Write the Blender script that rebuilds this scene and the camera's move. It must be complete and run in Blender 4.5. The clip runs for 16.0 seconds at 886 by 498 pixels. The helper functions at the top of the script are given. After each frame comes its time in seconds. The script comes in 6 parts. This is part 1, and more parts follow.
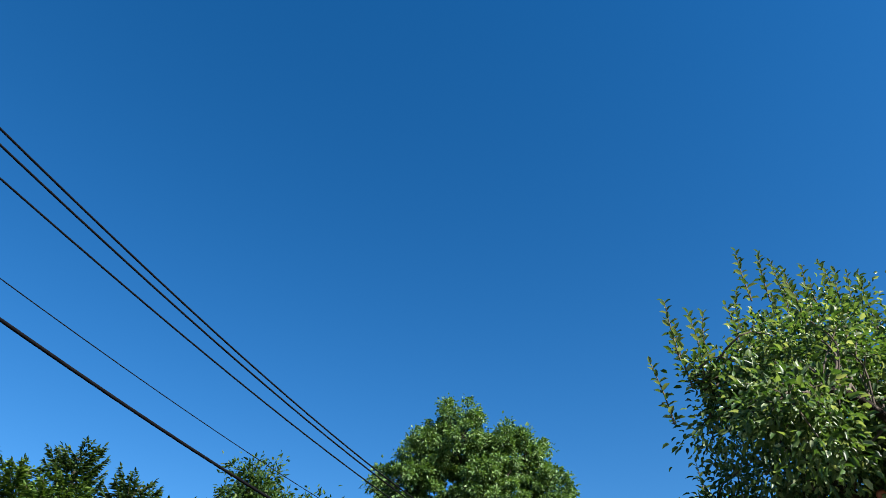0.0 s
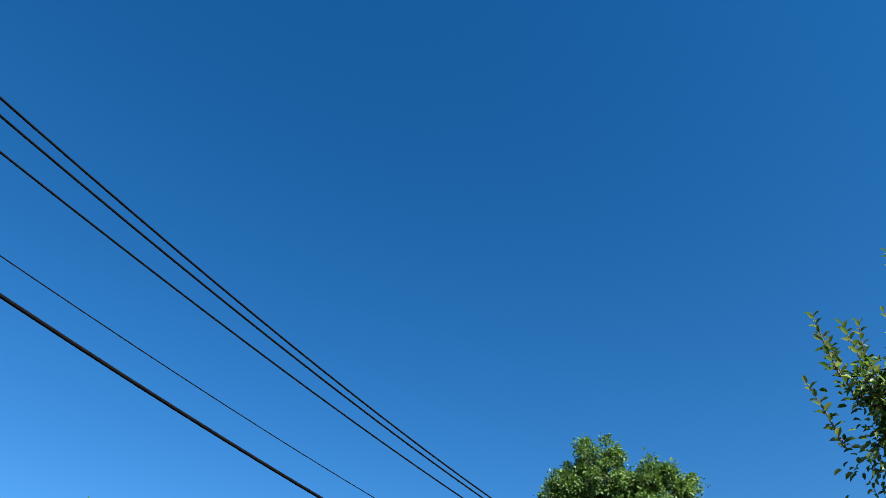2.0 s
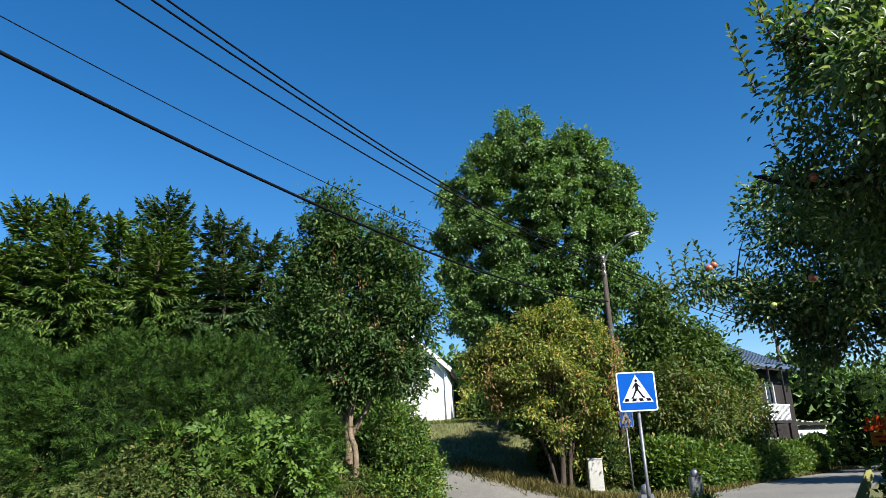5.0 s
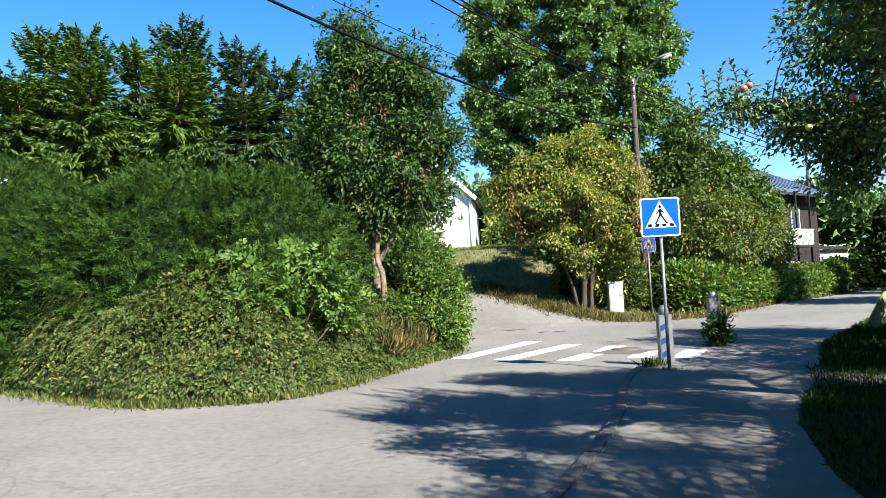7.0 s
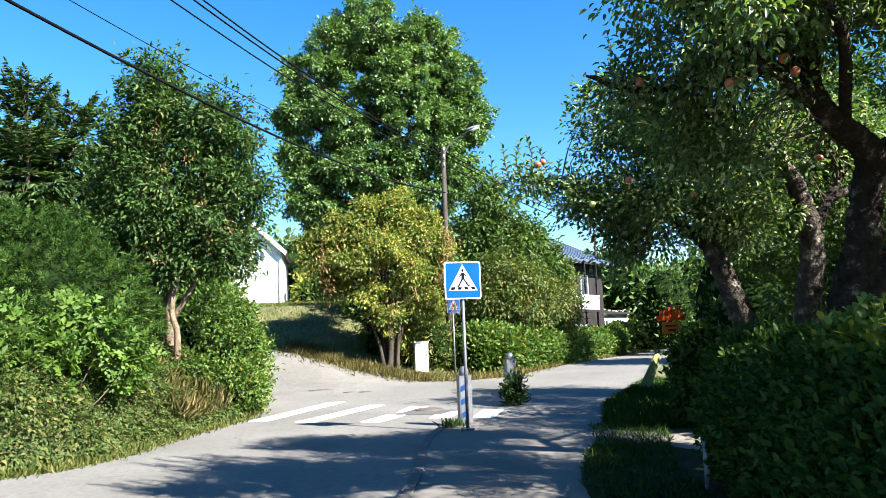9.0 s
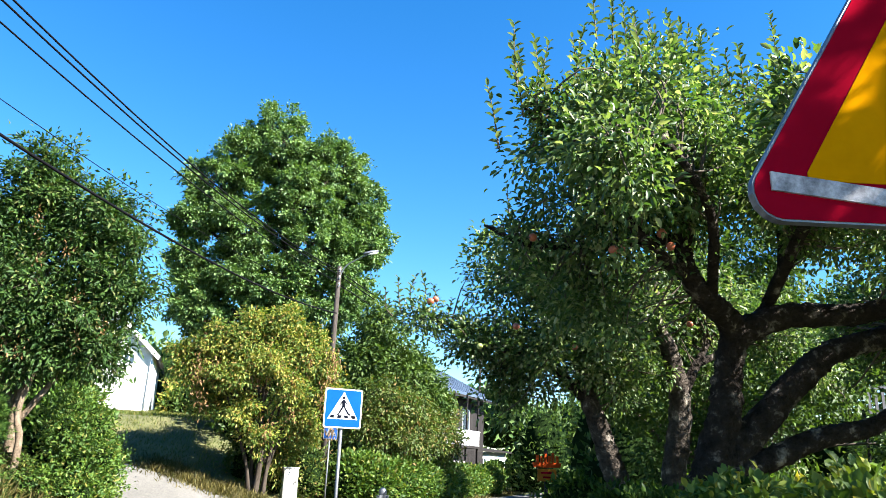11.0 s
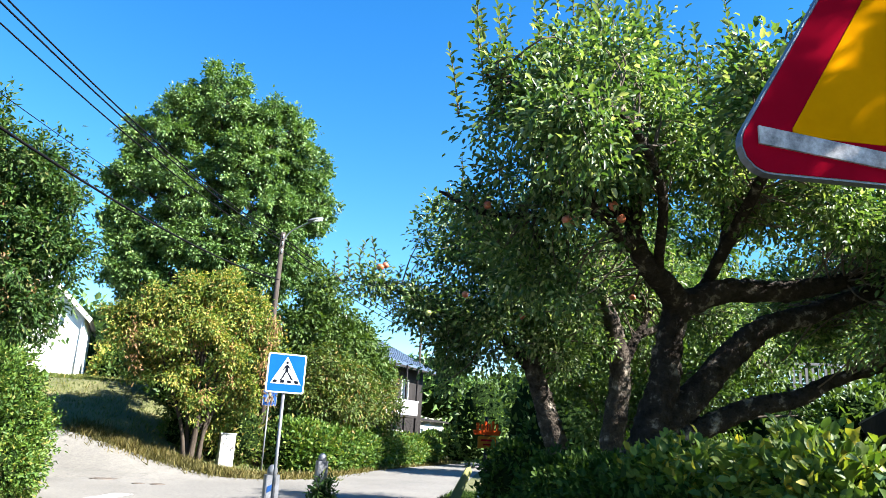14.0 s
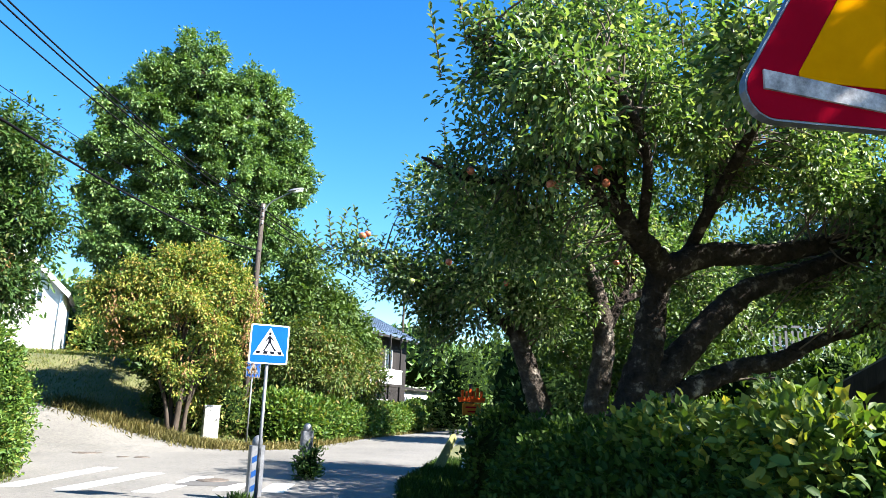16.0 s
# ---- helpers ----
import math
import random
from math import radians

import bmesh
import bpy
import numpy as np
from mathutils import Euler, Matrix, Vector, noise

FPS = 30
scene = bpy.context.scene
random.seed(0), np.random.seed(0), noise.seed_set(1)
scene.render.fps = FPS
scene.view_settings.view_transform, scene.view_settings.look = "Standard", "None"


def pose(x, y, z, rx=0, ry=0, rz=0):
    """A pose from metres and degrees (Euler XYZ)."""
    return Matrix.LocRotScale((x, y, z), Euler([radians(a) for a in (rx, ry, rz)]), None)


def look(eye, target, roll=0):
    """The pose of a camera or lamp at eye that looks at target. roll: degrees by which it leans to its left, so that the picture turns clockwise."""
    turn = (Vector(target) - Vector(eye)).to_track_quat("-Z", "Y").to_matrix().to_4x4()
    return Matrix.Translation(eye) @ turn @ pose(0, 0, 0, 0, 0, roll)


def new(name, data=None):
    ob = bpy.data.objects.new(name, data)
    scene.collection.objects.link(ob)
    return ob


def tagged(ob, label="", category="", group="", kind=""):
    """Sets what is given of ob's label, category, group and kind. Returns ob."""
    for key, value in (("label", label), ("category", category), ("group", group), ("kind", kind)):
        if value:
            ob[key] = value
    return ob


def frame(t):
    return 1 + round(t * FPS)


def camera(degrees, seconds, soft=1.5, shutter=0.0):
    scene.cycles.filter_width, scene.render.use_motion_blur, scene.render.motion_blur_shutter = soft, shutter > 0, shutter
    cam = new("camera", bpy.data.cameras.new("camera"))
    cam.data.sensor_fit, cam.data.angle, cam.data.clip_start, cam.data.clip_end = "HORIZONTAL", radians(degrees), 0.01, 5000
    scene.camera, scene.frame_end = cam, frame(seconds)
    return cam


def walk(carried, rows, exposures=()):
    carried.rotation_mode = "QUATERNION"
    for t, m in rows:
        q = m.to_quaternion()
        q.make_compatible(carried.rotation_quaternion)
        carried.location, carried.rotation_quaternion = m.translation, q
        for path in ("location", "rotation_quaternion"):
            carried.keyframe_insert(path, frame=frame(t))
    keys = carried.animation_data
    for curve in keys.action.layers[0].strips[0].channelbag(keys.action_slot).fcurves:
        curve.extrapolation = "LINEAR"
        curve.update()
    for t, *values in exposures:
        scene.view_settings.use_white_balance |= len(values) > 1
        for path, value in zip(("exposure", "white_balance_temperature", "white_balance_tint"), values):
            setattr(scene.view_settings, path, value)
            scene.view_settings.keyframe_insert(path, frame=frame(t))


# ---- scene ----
cam = camera(63.9, 16.0, soft=0.6)
PATH = [
    (0, (0.070, 0.802, 1.581), (0.127, 2.361, 2.833), 1.91),
    (0.5, (0.054, 0.790, 1.579), (0.078, 2.342, 2.841), 2.29),
    (1, (0.040, 0.775, 1.578), (-0.009, 2.305, 2.864), 2.95),
    (1.5, (0.025, 0.761, 1.578), (-0.122, 2.262, 2.892), 3.39),
    (2, (0.029, 0.832, 1.594), (-0.232, 2.300, 2.927), 3.25),
    (2.5, (0.041, 0.851, 1.591), (-0.385, 2.282, 2.921), 2.29),
    (3, (0.037, 0.873, 1.587), (-0.528, 2.299, 2.870), 1.87),
    (3.5, (0.020, 0.878, 1.581), (-0.655, 2.350, 2.755), 0.66),
    (4, (0.024, 0.911, 1.576), (-0.545, 2.555, 2.564), -0.92),
    (4.5, (0.023, 0.941, 1.575), (-0.356, 2.749, 2.344), -1.8),
    (5, (0.006, 1.013, 1.559), (-0.093, 2.93, 2.122), -2.8),
    (5.2, (0.002, 1.003, 1.539), (-0.077, 2.942, 2.024), -3.1),
    (7.3, (0.037, 1.109, 1.549), (-0.168, 3.096, 1.638), -3.0),
    (7.5, (0.04, 1.112, 1.547), (-0.118, 3.103, 1.647), -3.1),
    (8, (0.099, 1.22, 1.574), (0.094, 3.215, 1.705), -3.8),
    (8.5, (0.137, 1.235, 1.575), (0.308, 3.221, 1.746), -3.4),
    (9, (0.124, 1.19, 1.578), (0.455, 3.149, 1.812), -2.1),
    (9.5, (0.123, 1.155, 1.597), (0.547, 3.081, 1.929), -0.84),
    (10, (0.117, 1.145, 1.631), (0.582, 3.038, 2.077), 0.8),
    (10.2, (0.115, 1.139, 1.647), (0.593, 3.02, 2.131), 1.5),
    (12.3, (0.138, 1.154, 1.668), (0.904, 2.895, 2.285), 1.6),
    (12.5, (0.141, 1.155, 1.667), (0.906, 2.9, 2.276), 1.6),
    (13, (0.125, 1.163, 1.647), (0.888, 2.923, 2.215), 2.3),
    (13.5, (0.05, 1.145, 1.616), (0.822, 2.916, 2.134), 3.0),
    (14, (0.045, 1.199, 1.604), (0.808, 2.977, 2.11), 3.1),
    (14.5, (0.1, 1.309, 1.604), (0.879, 3.086, 2.089), 2.7),
    (15, (0.109, 1.328, 1.602), (0.885, 3.111, 2.066), 2.2),
    (15.5, (0.093, 1.298, 1.604), (0.877, 3.083, 2.052), 2.0),
    (16, (0.065, 1.276, 1.596), (0.886, 3.049, 2.022), 2.0),
]
walk(cam, [(t, look(e, g, r)) for t, e, g, r in PATH], [(0, 1.63), (3.5, 1.52), (4.5, 1.4), (5.2, 1.58), (7.3, 2.2), (10, 2.56), (16, 2.64)])

# ---------- sky and sun ----------
SUN_TO = Vector((0.565, -0.555, 0.61)).normalized()
world = bpy.data.worlds.new("world")
scene.world = world
world.use_nodes = True
wn = world.node_tree
sky = wn.nodes.new("ShaderNodeTexSky")
sky.sky_type = "NISHITA"
sky.sun_disc = False
sky.sun_elevation = math.asin(SUN_TO.z)
sky.sun_rotation = math.atan2(SUN_TO.x, SUN_TO.y)
sky.altitude = 300
sky.air_density = 1.0
sky.dust_density = 0.15
sky.ozone_density = 3.0
deep = wn.nodes.new("ShaderNodeHueSaturation")
deep.inputs["Hue"].default_value = 0.502
deep.inputs["Saturation"].default_value = 1.35
wn.links.new(sky.outputs[0], deep.inputs["Color"])
wn.links.new(deep.outputs[0], wn.nodes["Background"].inputs[0])
wn.nodes["Background"].inputs[1].default_value = 0.057
sun = new("sun", bpy.data.lights.new("sun", "SUN"))
sun.data.energy = 5.0
sun.data.angle = radians(0.53)
sun.data.color = (1.0, 0.962, 0.92)
sun.matrix_world = look(SUN_TO * 100, (0, 0, 0))


# ---------- materials ----------
def material(name):
    m = bpy.data.materials.new(name)
    m.use_nodes = True
    nt = m.node_tree
    return m, nt, nt.nodes["Principled BSDF"]


def ramp(nt, source, stops):
    r = nt.nodes.new("ShaderNodeValToRGB")
    e = r.color_ramp.elements
    while len(e) < len(stops):
        e.new(0.5)
    for el, (p, c) in zip(e, stops):
        el.position = p
        el.color = (*c, 1)
    nt.links.new(source, r.inputs[0])
    return r.outputs[0]


def noise_tex(nt, scale, detail=4.0, rough=0.6, coord="Object", stretch=None):
    tc = nt.nodes.new("ShaderNodeTexCoord")
    n = nt.nodes.new("ShaderNodeTexNoise")
    n.inputs["Scale"].default_value = scale
    n.inputs["Detail"].default_value = detail
    n.inputs["Roughness"].default_value = rough
    src = tc.outputs[coord]
    if stretch:
        mp = nt.nodes.new("ShaderNodeMapping")
        mp.inputs["Scale"].default_value = stretch
        nt.links.new(src, mp.inputs[0])
        src = mp.outputs[0]
    nt.links.new(src, n.inputs["Vector"])
    return n.outputs[0]


def mix(nt, fac, a, b, mode="MIX"):
    n = nt.nodes.new("ShaderNodeMix")
    n.data_type = "RGBA"
    n.blend_type = mode
    for sock, v in ((n.inputs[0], fac), (n.inputs[6], a), (n.inputs[7], b)):
        if isinstance(v, (int, float)):
            sock.default_value = v
        elif isinstance(v, tuple):
            sock.default_value = (*v, 1)
        else:
            nt.links.new(v, sock)
    return n.outputs[2]


def bump(nt, bsdf, height, strength=0.3, dist=0.02):
    b = nt.nodes.new("ShaderNodeBump")
    b.inputs["Strength"].default_value = strength
    b.inputs["Distance"].default_value = dist
    nt.links.new(height, b.inputs["Height"])
    nt.links.new(b.outputs[0], bsdf.inputs["Normal"])


def leaf_material(name, dark, mid, light, rare=None, rough=0.5, trans=0.3, big=0.6, gloss=0.22):
    m, nt, p = material(name)
    g = nt.nodes.new("ShaderNodeNewGeometry")
    stops = [(0.0, dark), (0.5, mid), (0.93, light)]
    if rare:
        stops[2] = (0.86, light)
        stops.append((1.0, rare))
    c1 = ramp(nt, g.outputs["Random Per Island"], stops)
    n = noise_tex(nt, big, 3)
    var = ramp(nt, n, [(0.3, (0.72, 0.78, 0.7)), (0.7, (1.15, 1.1, 1.0))])
    col = mix(nt, 1.0, c1, var, "MULTIPLY")
    nt.links.new(col, p.inputs["Base Color"])
    p.inputs["Roughness"].default_value = rough
    p.inputs["Specular IOR Level"].default_value = gloss
    tr = nt.nodes.new("ShaderNodeBsdfTranslucent")
    tc = mix(nt, 1.0, col, (1.25, 1.3, 0.5), "MULTIPLY")
    nt.links.new(tc, tr.inputs[0])
    ms = nt.nodes.new("ShaderNodeMixShader")
    ms.inputs[0].default_value = trans
    nt.links.new(p.outputs[0], ms.inputs[1])
    nt.links.new(tr.outputs[0], ms.inputs[2])
    nt.links.new(ms.outputs[0], nt.nodes["Material Output"].inputs[0])
    return m


def rough_material(name, dark, light, scale=6.0, fine=60.0, rough=0.85, bump_s=0.4, bump_d=0.02, metal=0.0, stretch=None, third=None, gloss=0.5):
    m, nt, p = material(name)
    a = noise_tex(nt, scale, 6, 0.65, stretch=stretch)
    b = noise_tex(nt, fine, 4, 0.7, stretch=stretch)
    stops = [(0.3, dark), (0.7, light)]
    if third:
        stops = [(0.28, dark), (0.56, light), (0.74, third)]
    c = ramp(nt, a, stops)
    f = ramp(nt, b, [(0.3, (0.7, 0.7, 0.7)), (0.7, (1.2, 1.2, 1.2))])
    nt.links.new(mix(nt, 1.0, c, f, "MULTIPLY"), p.inputs["Base Color"])
    p.inputs["Roughness"].default_value = rough
    p.inputs["Metallic"].default_value = metal
    p.inputs["Specular IOR Level"].default_value = gloss
    if bump_s:
        bump(nt, p, b, bump_s, bump_d)
    return m


OAK = leaf_material("oak_leaf", (0.0344, 0.0771, 0.0205), (0.077, 0.1496, 0.0411), (0.1404, 0.2176, 0.0747), big=0.35, rough=0.45, gloss=0.3)
# The two palest tones put whitish leaf highlights into the colour.
APPLE = leaf_material("apple_leaf", (0.024, 0.058, 0.017), (0.068, 0.126, 0.038), (0.165, 0.22, 0.088), rare=(0.3, 0.33, 0.21), rough=0.38, trans=0.4, big=1.2, gloss=0.3)
APPLE_TOP = leaf_material("apple_shoot_leaf", (0.05, 0.098, 0.038), (0.1, 0.16, 0.07), (0.19, 0.24, 0.145), rough=0.4, trans=0.25, gloss=0.4)
ROWAN = leaf_material("rowan_leaf", (0.015, 0.038, 0.01), (0.034, 0.074, 0.018), (0.066, 0.118, 0.031), rare=(0.11, 0.115, 0.042), rough=0.5, trans=0.28, big=0.9, gloss=0.14)
GOLD = leaf_material("yellowing_leaf", (0.054, 0.1067, 0.0216), (0.126, 0.1833, 0.036), (0.37, 0.34, 0.085), rare=(0.36, 0.1972, 0.09), trans=0.35, big=0.9)
MIXED = leaf_material("browning_leaf", (0.0387, 0.072, 0.0147), (0.0697, 0.108, 0.0228), (0.1161, 0.1332, 0.0341), rare=(0.2322, 0.144, 0.0691), trans=0.33, big=1.2)
BRIGHT = leaf_material("bright_leaf", (0.031, 0.0725, 0.0121), (0.0637, 0.1236, 0.0214), (0.1106, 0.1771, 0.0344), trans=0.35, big=0.9)
HEDGE = leaf_material("hedge_leaf", (0.027, 0.0653, 0.0113), (0.0594, 0.1172, 0.0198), (0.117, 0.1758, 0.0321), rare=(0.18, 0.159, 0.0425), trans=0.33, big=0.8)
MIDGREEN = leaf_material("garden_leaf", (0.0301, 0.0626, 0.015), (0.0554, 0.0993, 0.0233), (0.091, 0.1398, 0.0382), trans=0.33, big=0.7)
SPRUCE = leaf_material("spruce_needle", (0.028, 0.0614, 0.0147), (0.06, 0.1097, 0.0252), (0.115, 0.1721, 0.042), rough=0.6, gloss=0.1, trans=0.25, big=0.5)
SPRUCE_BLUE = leaf_material("dark_spruce_needle", (0.0209, 0.0485, 0.0199), (0.0408, 0.0777, 0.0299), (0.0808, 0.1193, 0.0459), rough=0.6, gloss=0.1, trans=0.25, big=0.5)
YEW = leaf_material("yew_needle", (0.0076, 0.0229, 0.0051), (0.019, 0.0457, 0.0088), (0.0473, 0.0829, 0.0151), rough=0.6, trans=0.2, big=0.3, gloss=0.04)
COVER = leaf_material("cover_leaf", (0.0234, 0.0418, 0.0113), (0.0468, 0.0737, 0.0189), (0.09, 0.1155, 0.0321), rare=(0.162, 0.1172, 0.052), trans=0.22, gloss=0.1, big=0.8)
GRASS = leaf_material("grass_blade", (0.0548, 0.0841, 0.0146), (0.095, 0.1206, 0.0263), (0.1462, 0.1462, 0.0439), rare=(0.2485, 0.1974, 0.0804), trans=0.3, big=0.5)
BRAMBLE = leaf_material("bramble_leaf", (0.045, 0.085, 0.015), (0.09, 0.145, 0.024), (0.16, 0.2, 0.034), rare=(0.34, 0.28, 0.04), trans=0.35, big=2.0)
STRAW = leaf_material("dry_grass_blade", (0.0682, 0.0682, 0.018), (0.124, 0.1054, 0.036), (0.1736, 0.1426, 0.06), rare=(0.2232, 0.1798, 0.084), trans=0.3, big=0.5)
# Darkened copy of the hedge leaf; shade beside the pavement is in its colour.
HEDGE_SHADED = leaf_material("shaded_hedge_leaf", (0.014, 0.0335, 0.0074), (0.03, 0.0632, 0.0126), (0.06, 0.1004, 0.021), trans=0.3, big=0.9, gloss=0.08)
DRY = leaf_material("dry_cluster", (0.12, 0.06, 0.03), (0.2, 0.11, 0.05), (0.28, 0.17, 0.08), trans=0.15)
# Near-black filler for bush interiors; their inner shade is put into the colour.
CORE = rough_material("shaded_core", (0.006, 0.012, 0.004), (0.015, 0.028, 0.008), 2.0, 14.0, 1.0, 0.8, 0.1, gloss=0.0)
# Dark tones hold the crown's shade, the lightest tone scattered sun patches.
BARK = rough_material("apple_bark", (0.012, 0.009, 0.007), (0.04, 0.032, 0.026), 7.0, 26.0, 1.0, 1.0, 0.12, third=(0.36, 0.315, 0.26), gloss=0.1)
BARK_DARK = rough_material("dark_bark", (0.027, 0.021, 0.016), (0.075, 0.06, 0.046), 6.0, 40.0, 1.0, 0.8, 0.03, stretch=(1, 1, 0.25), gloss=0.1)
# Pale flaking bark; its lightest tone also has sunlight put into the colour.
BARK_PALE = rough_material("flaking_pale_bark", (0.015, 0.012, 0.01), (0.085, 0.07, 0.056), 7.0, 22.0, 1.0, 1.0, 0.12, third=(0.46, 0.41, 0.34), gloss=0.1)
BARK_TAN = rough_material("tan_bark", (0.08, 0.06, 0.04), (0.25, 0.19, 0.13), 5.0, 30.0, 1.0, 0.8, 0.04, gloss=0.1)
TWIG = rough_material("twig_bark", (0.042, 0.03, 0.0192), (0.09, 0.069, 0.048), 8.0, 50.0, 0.9, 0.3, 0.005)


def asphalt_material():
    m, nt, p = material("asphalt")
    a = noise_tex(nt, 0.35, 5, 0.6)
    b = noise_tex(nt, 90.0, 3, 0.8)
    v = nt.nodes.new("ShaderNodeTexVoronoi")
    v.feature = "DISTANCE_TO_EDGE"
    v.inputs["Scale"].default_value = 0.33
    tc = nt.nodes.new("ShaderNodeTexCoord")
    wob = nt.nodes.new("ShaderNodeVectorMath")
    wob.operation = "ADD"
    nv = nt.nodes.new("ShaderNodeTexNoise")
    nv.inputs["Scale"].default_value = 1.3
    nt.links.new(tc.outputs["Object"], nv.inputs["Vector"])
    nt.links.new(tc.outputs["Object"], wob.inputs[0])
    nt.links.new(nv.outputs[1], wob.inputs[1])
    nt.links.new(wob.outputs[0], v.inputs["Vector"])
    c = ramp(nt, a, [(0.3, (0.097, 0.092, 0.082)), (0.52, (0.128, 0.121, 0.108)), (0.72, (0.152, 0.144, 0.128))])
    f = ramp(nt, b, [(0.3, (0.62, 0.62, 0.62)), (0.7, (1.25, 1.25, 1.22))])
    c = mix(nt, 1.0, c, f, "MULTIPLY")
    mid = noise_tex(nt, 11.0, 5, 0.75)
    c = mix(nt, 1.0, c, ramp(nt, mid, [(0.32, (0.72, 0.72, 0.73)), (0.5, (1.0, 1.0, 1.0)), (0.72, (1.2, 1.19, 1.16))]), "MULTIPLY")
    crack = ramp(nt, v.outputs["Distance"], [(0.0, (0.45, 0.44, 0.42)), (0.006, (1, 1, 1))])
    c = mix(nt, 0.55, c, mix(nt, 1.0, c, crack, "MULTIPLY"))
    nt.links.new(c, p.inputs["Base Color"])
    p.inputs["Roughness"].default_value = 0.88
    bump(nt, p, b, 0.5, 0.006)
    return m


ASPHALT = asphalt_material()
PAVE = rough_material("pavement_asphalt", (0.0944, 0.0857, 0.072), (0.1415, 0.1298, 0.1107), 0.8, 80.0, 0.9, 0.5, 0.006)
PATCH = rough_material("asphalt_patch", (0.0535, 0.0503, 0.0472), (0.0786, 0.0755, 0.0692), 1.5, 80.0, 0.9, 0.5, 0.006)
KERB = rough_material("granite_kerb", (0.0566, 0.0503, 0.0453), (0.1069, 0.0975, 0.0881), 9.0, 120.0, 0.85, 0.4, 0.01)
GRAVEL = rough_material("gravel", (0.1258, 0.1101, 0.0881), (0.2264, 0.2013, 0.1635), 1.5, 55.0, 0.95, 0.9, 0.03)
# Soil made darker than its own tone: shade below the hedge is coloured in.
SOIL = rough_material("shaded_soil", (0.018, 0.02, 0.009), (0.045, 0.045, 0.02), 3.0, 40.0, 1.0, 0.8, 0.04, gloss=0.1)
EARTH = rough_material("grassy_earth", (0.044, 0.0535, 0.0139), (0.0944, 0.0944, 0.0283), 0.7, 22.0, 0.95, 0.7, 0.05, third=(0.151, 0.1258, 0.0535))
IRON = rough_material("cast_iron", (0.074, 0.0592, 0.0481), (0.1332, 0.111, 0.0925), 12.0, 80.0, 0.7, 0.5, 0.005, metal=0.4)
GALV = rough_material("galvanised_steel", (0.1087, 0.1149, 0.1245), (0.1865, 0.1943, 0.2088), 9.0, 60.0, 0.5, 0.1, 0.002, metal=0.55)
WOODPOLE = rough_material("tarred_pole_wood", (0.033, 0.0264, 0.0222), (0.066, 0.0564, 0.048), 3.0, 30.0, 0.9, 0.5, 0.01, stretch=(6, 6, 0.4), gloss=0.12)
WHITE_WALL = rough_material("white_plaster", (0.666, 0.657, 0.621), (0.738, 0.729, 0.702), 1.2, 40.0, 0.9, 0.15, 0.006)
WHITE_TRIM = rough_material("white_paint", (0.76, 0.76, 0.74), (0.84, 0.84, 0.82), 2.0, 50.0, 0.55, 0.05, 0.003)
CABINET = rough_material("cabinet_paint", (0.2768, 0.2705, 0.2453), (0.3522, 0.3459, 0.3145), 3.0, 40.0, 0.6, 0.05, 0.003)
GREY_BOARD = rough_material("grey_boards", (0.0962, 0.0962, 0.0999), (0.1406, 0.1406, 0.1443), 2.0, 30.0, 0.8, 0.2, 0.004, stretch=(4, 4, 0.3))
DARK_WOOD = rough_material("dark_stained_wood", (0.012, 0.0108, 0.0102), (0.03, 0.027, 0.0252), 2.0, 30.0, 0.8, 0.3, 0.006, stretch=(4, 4, 0.3), gloss=0.12)
OLD_WOOD = rough_material("weathered_grey_wood", (0.185, 0.1739, 0.1628), (0.296, 0.2812, 0.259), 2.0, 30.0, 0.85, 0.3, 0.006, stretch=(5, 5, 0.3))
ROOF_BLUE = rough_material("blue_grey_roof", (0.037, 0.0592, 0.0962), (0.0629, 0.0925, 0.1369), 1.0, 20.0, 0.6, 0.1, 0.01)
ROOF_DARK = rough_material("dark_roof", (0.074, 0.0703, 0.0666), (0.1258, 0.1184, 0.1147), 1.0, 20.0, 0.75, 0.3, 0.01)


def worn_paint():
    m, nt, p = material("worn_road_paint")
    a = noise_tex(nt, 7.0, 6, 0.7)
    b = noise_tex(nt, 80.0, 3, 0.7)
    w = ramp(nt, a, [(0.36, (0.15, 0.146, 0.14)), (0.47, (0.6, 0.59, 0.56))])
    f = ramp(nt, b, [(0.3, (0.8, 0.8, 0.8)), (0.7, (1.08, 1.08, 1.08))])
    nt.links.new(mix(nt, 1.0, w, f, "MULTIPLY"), p.inputs["Base Color"])
    p.inputs["Roughness"].default_value = 0.75
    bump(nt, p, b, 0.3, 0.004)
    return m


PAINT_ROAD = worn_paint()


def sign_paint(name, col, rough=0.35, grime=0.85, gloss=0.06):
    m, nt, p = material(name)
    a = noise_tex(nt, 5.0, 5, 0.7)
    dirty = tuple(c * grime for c in col)
    nt.links.new(ramp(nt, a, [(0.35, dirty), (0.62, col)]), p.inputs["Base Color"])
    p.inputs["Roughness"].default_value = rough
    p.inputs["Specular IOR Level"].default_value = gloss
    return m


SIGN_BLUE = sign_paint("sign_blue", (0.0037, 0.066, 0.3145))
SIGN_BLUE_OLD = sign_paint("faded_sign_blue", (0.0106, 0.0426, 0.1421))
SIGN_WHITE = sign_paint("sign_white", (0.5765, 0.5835, 0.5835))
# White for the far sign, darkened so that its shade sits in the colour.
SIGN_WHITE_SHADED = sign_paint("shaded_sign_white", (0.12, 0.126, 0.132))
SIGN_BLACK = sign_paint("sign_black", (0.004, 0.006, 0.011), 0.5, 0.85, 0.03)
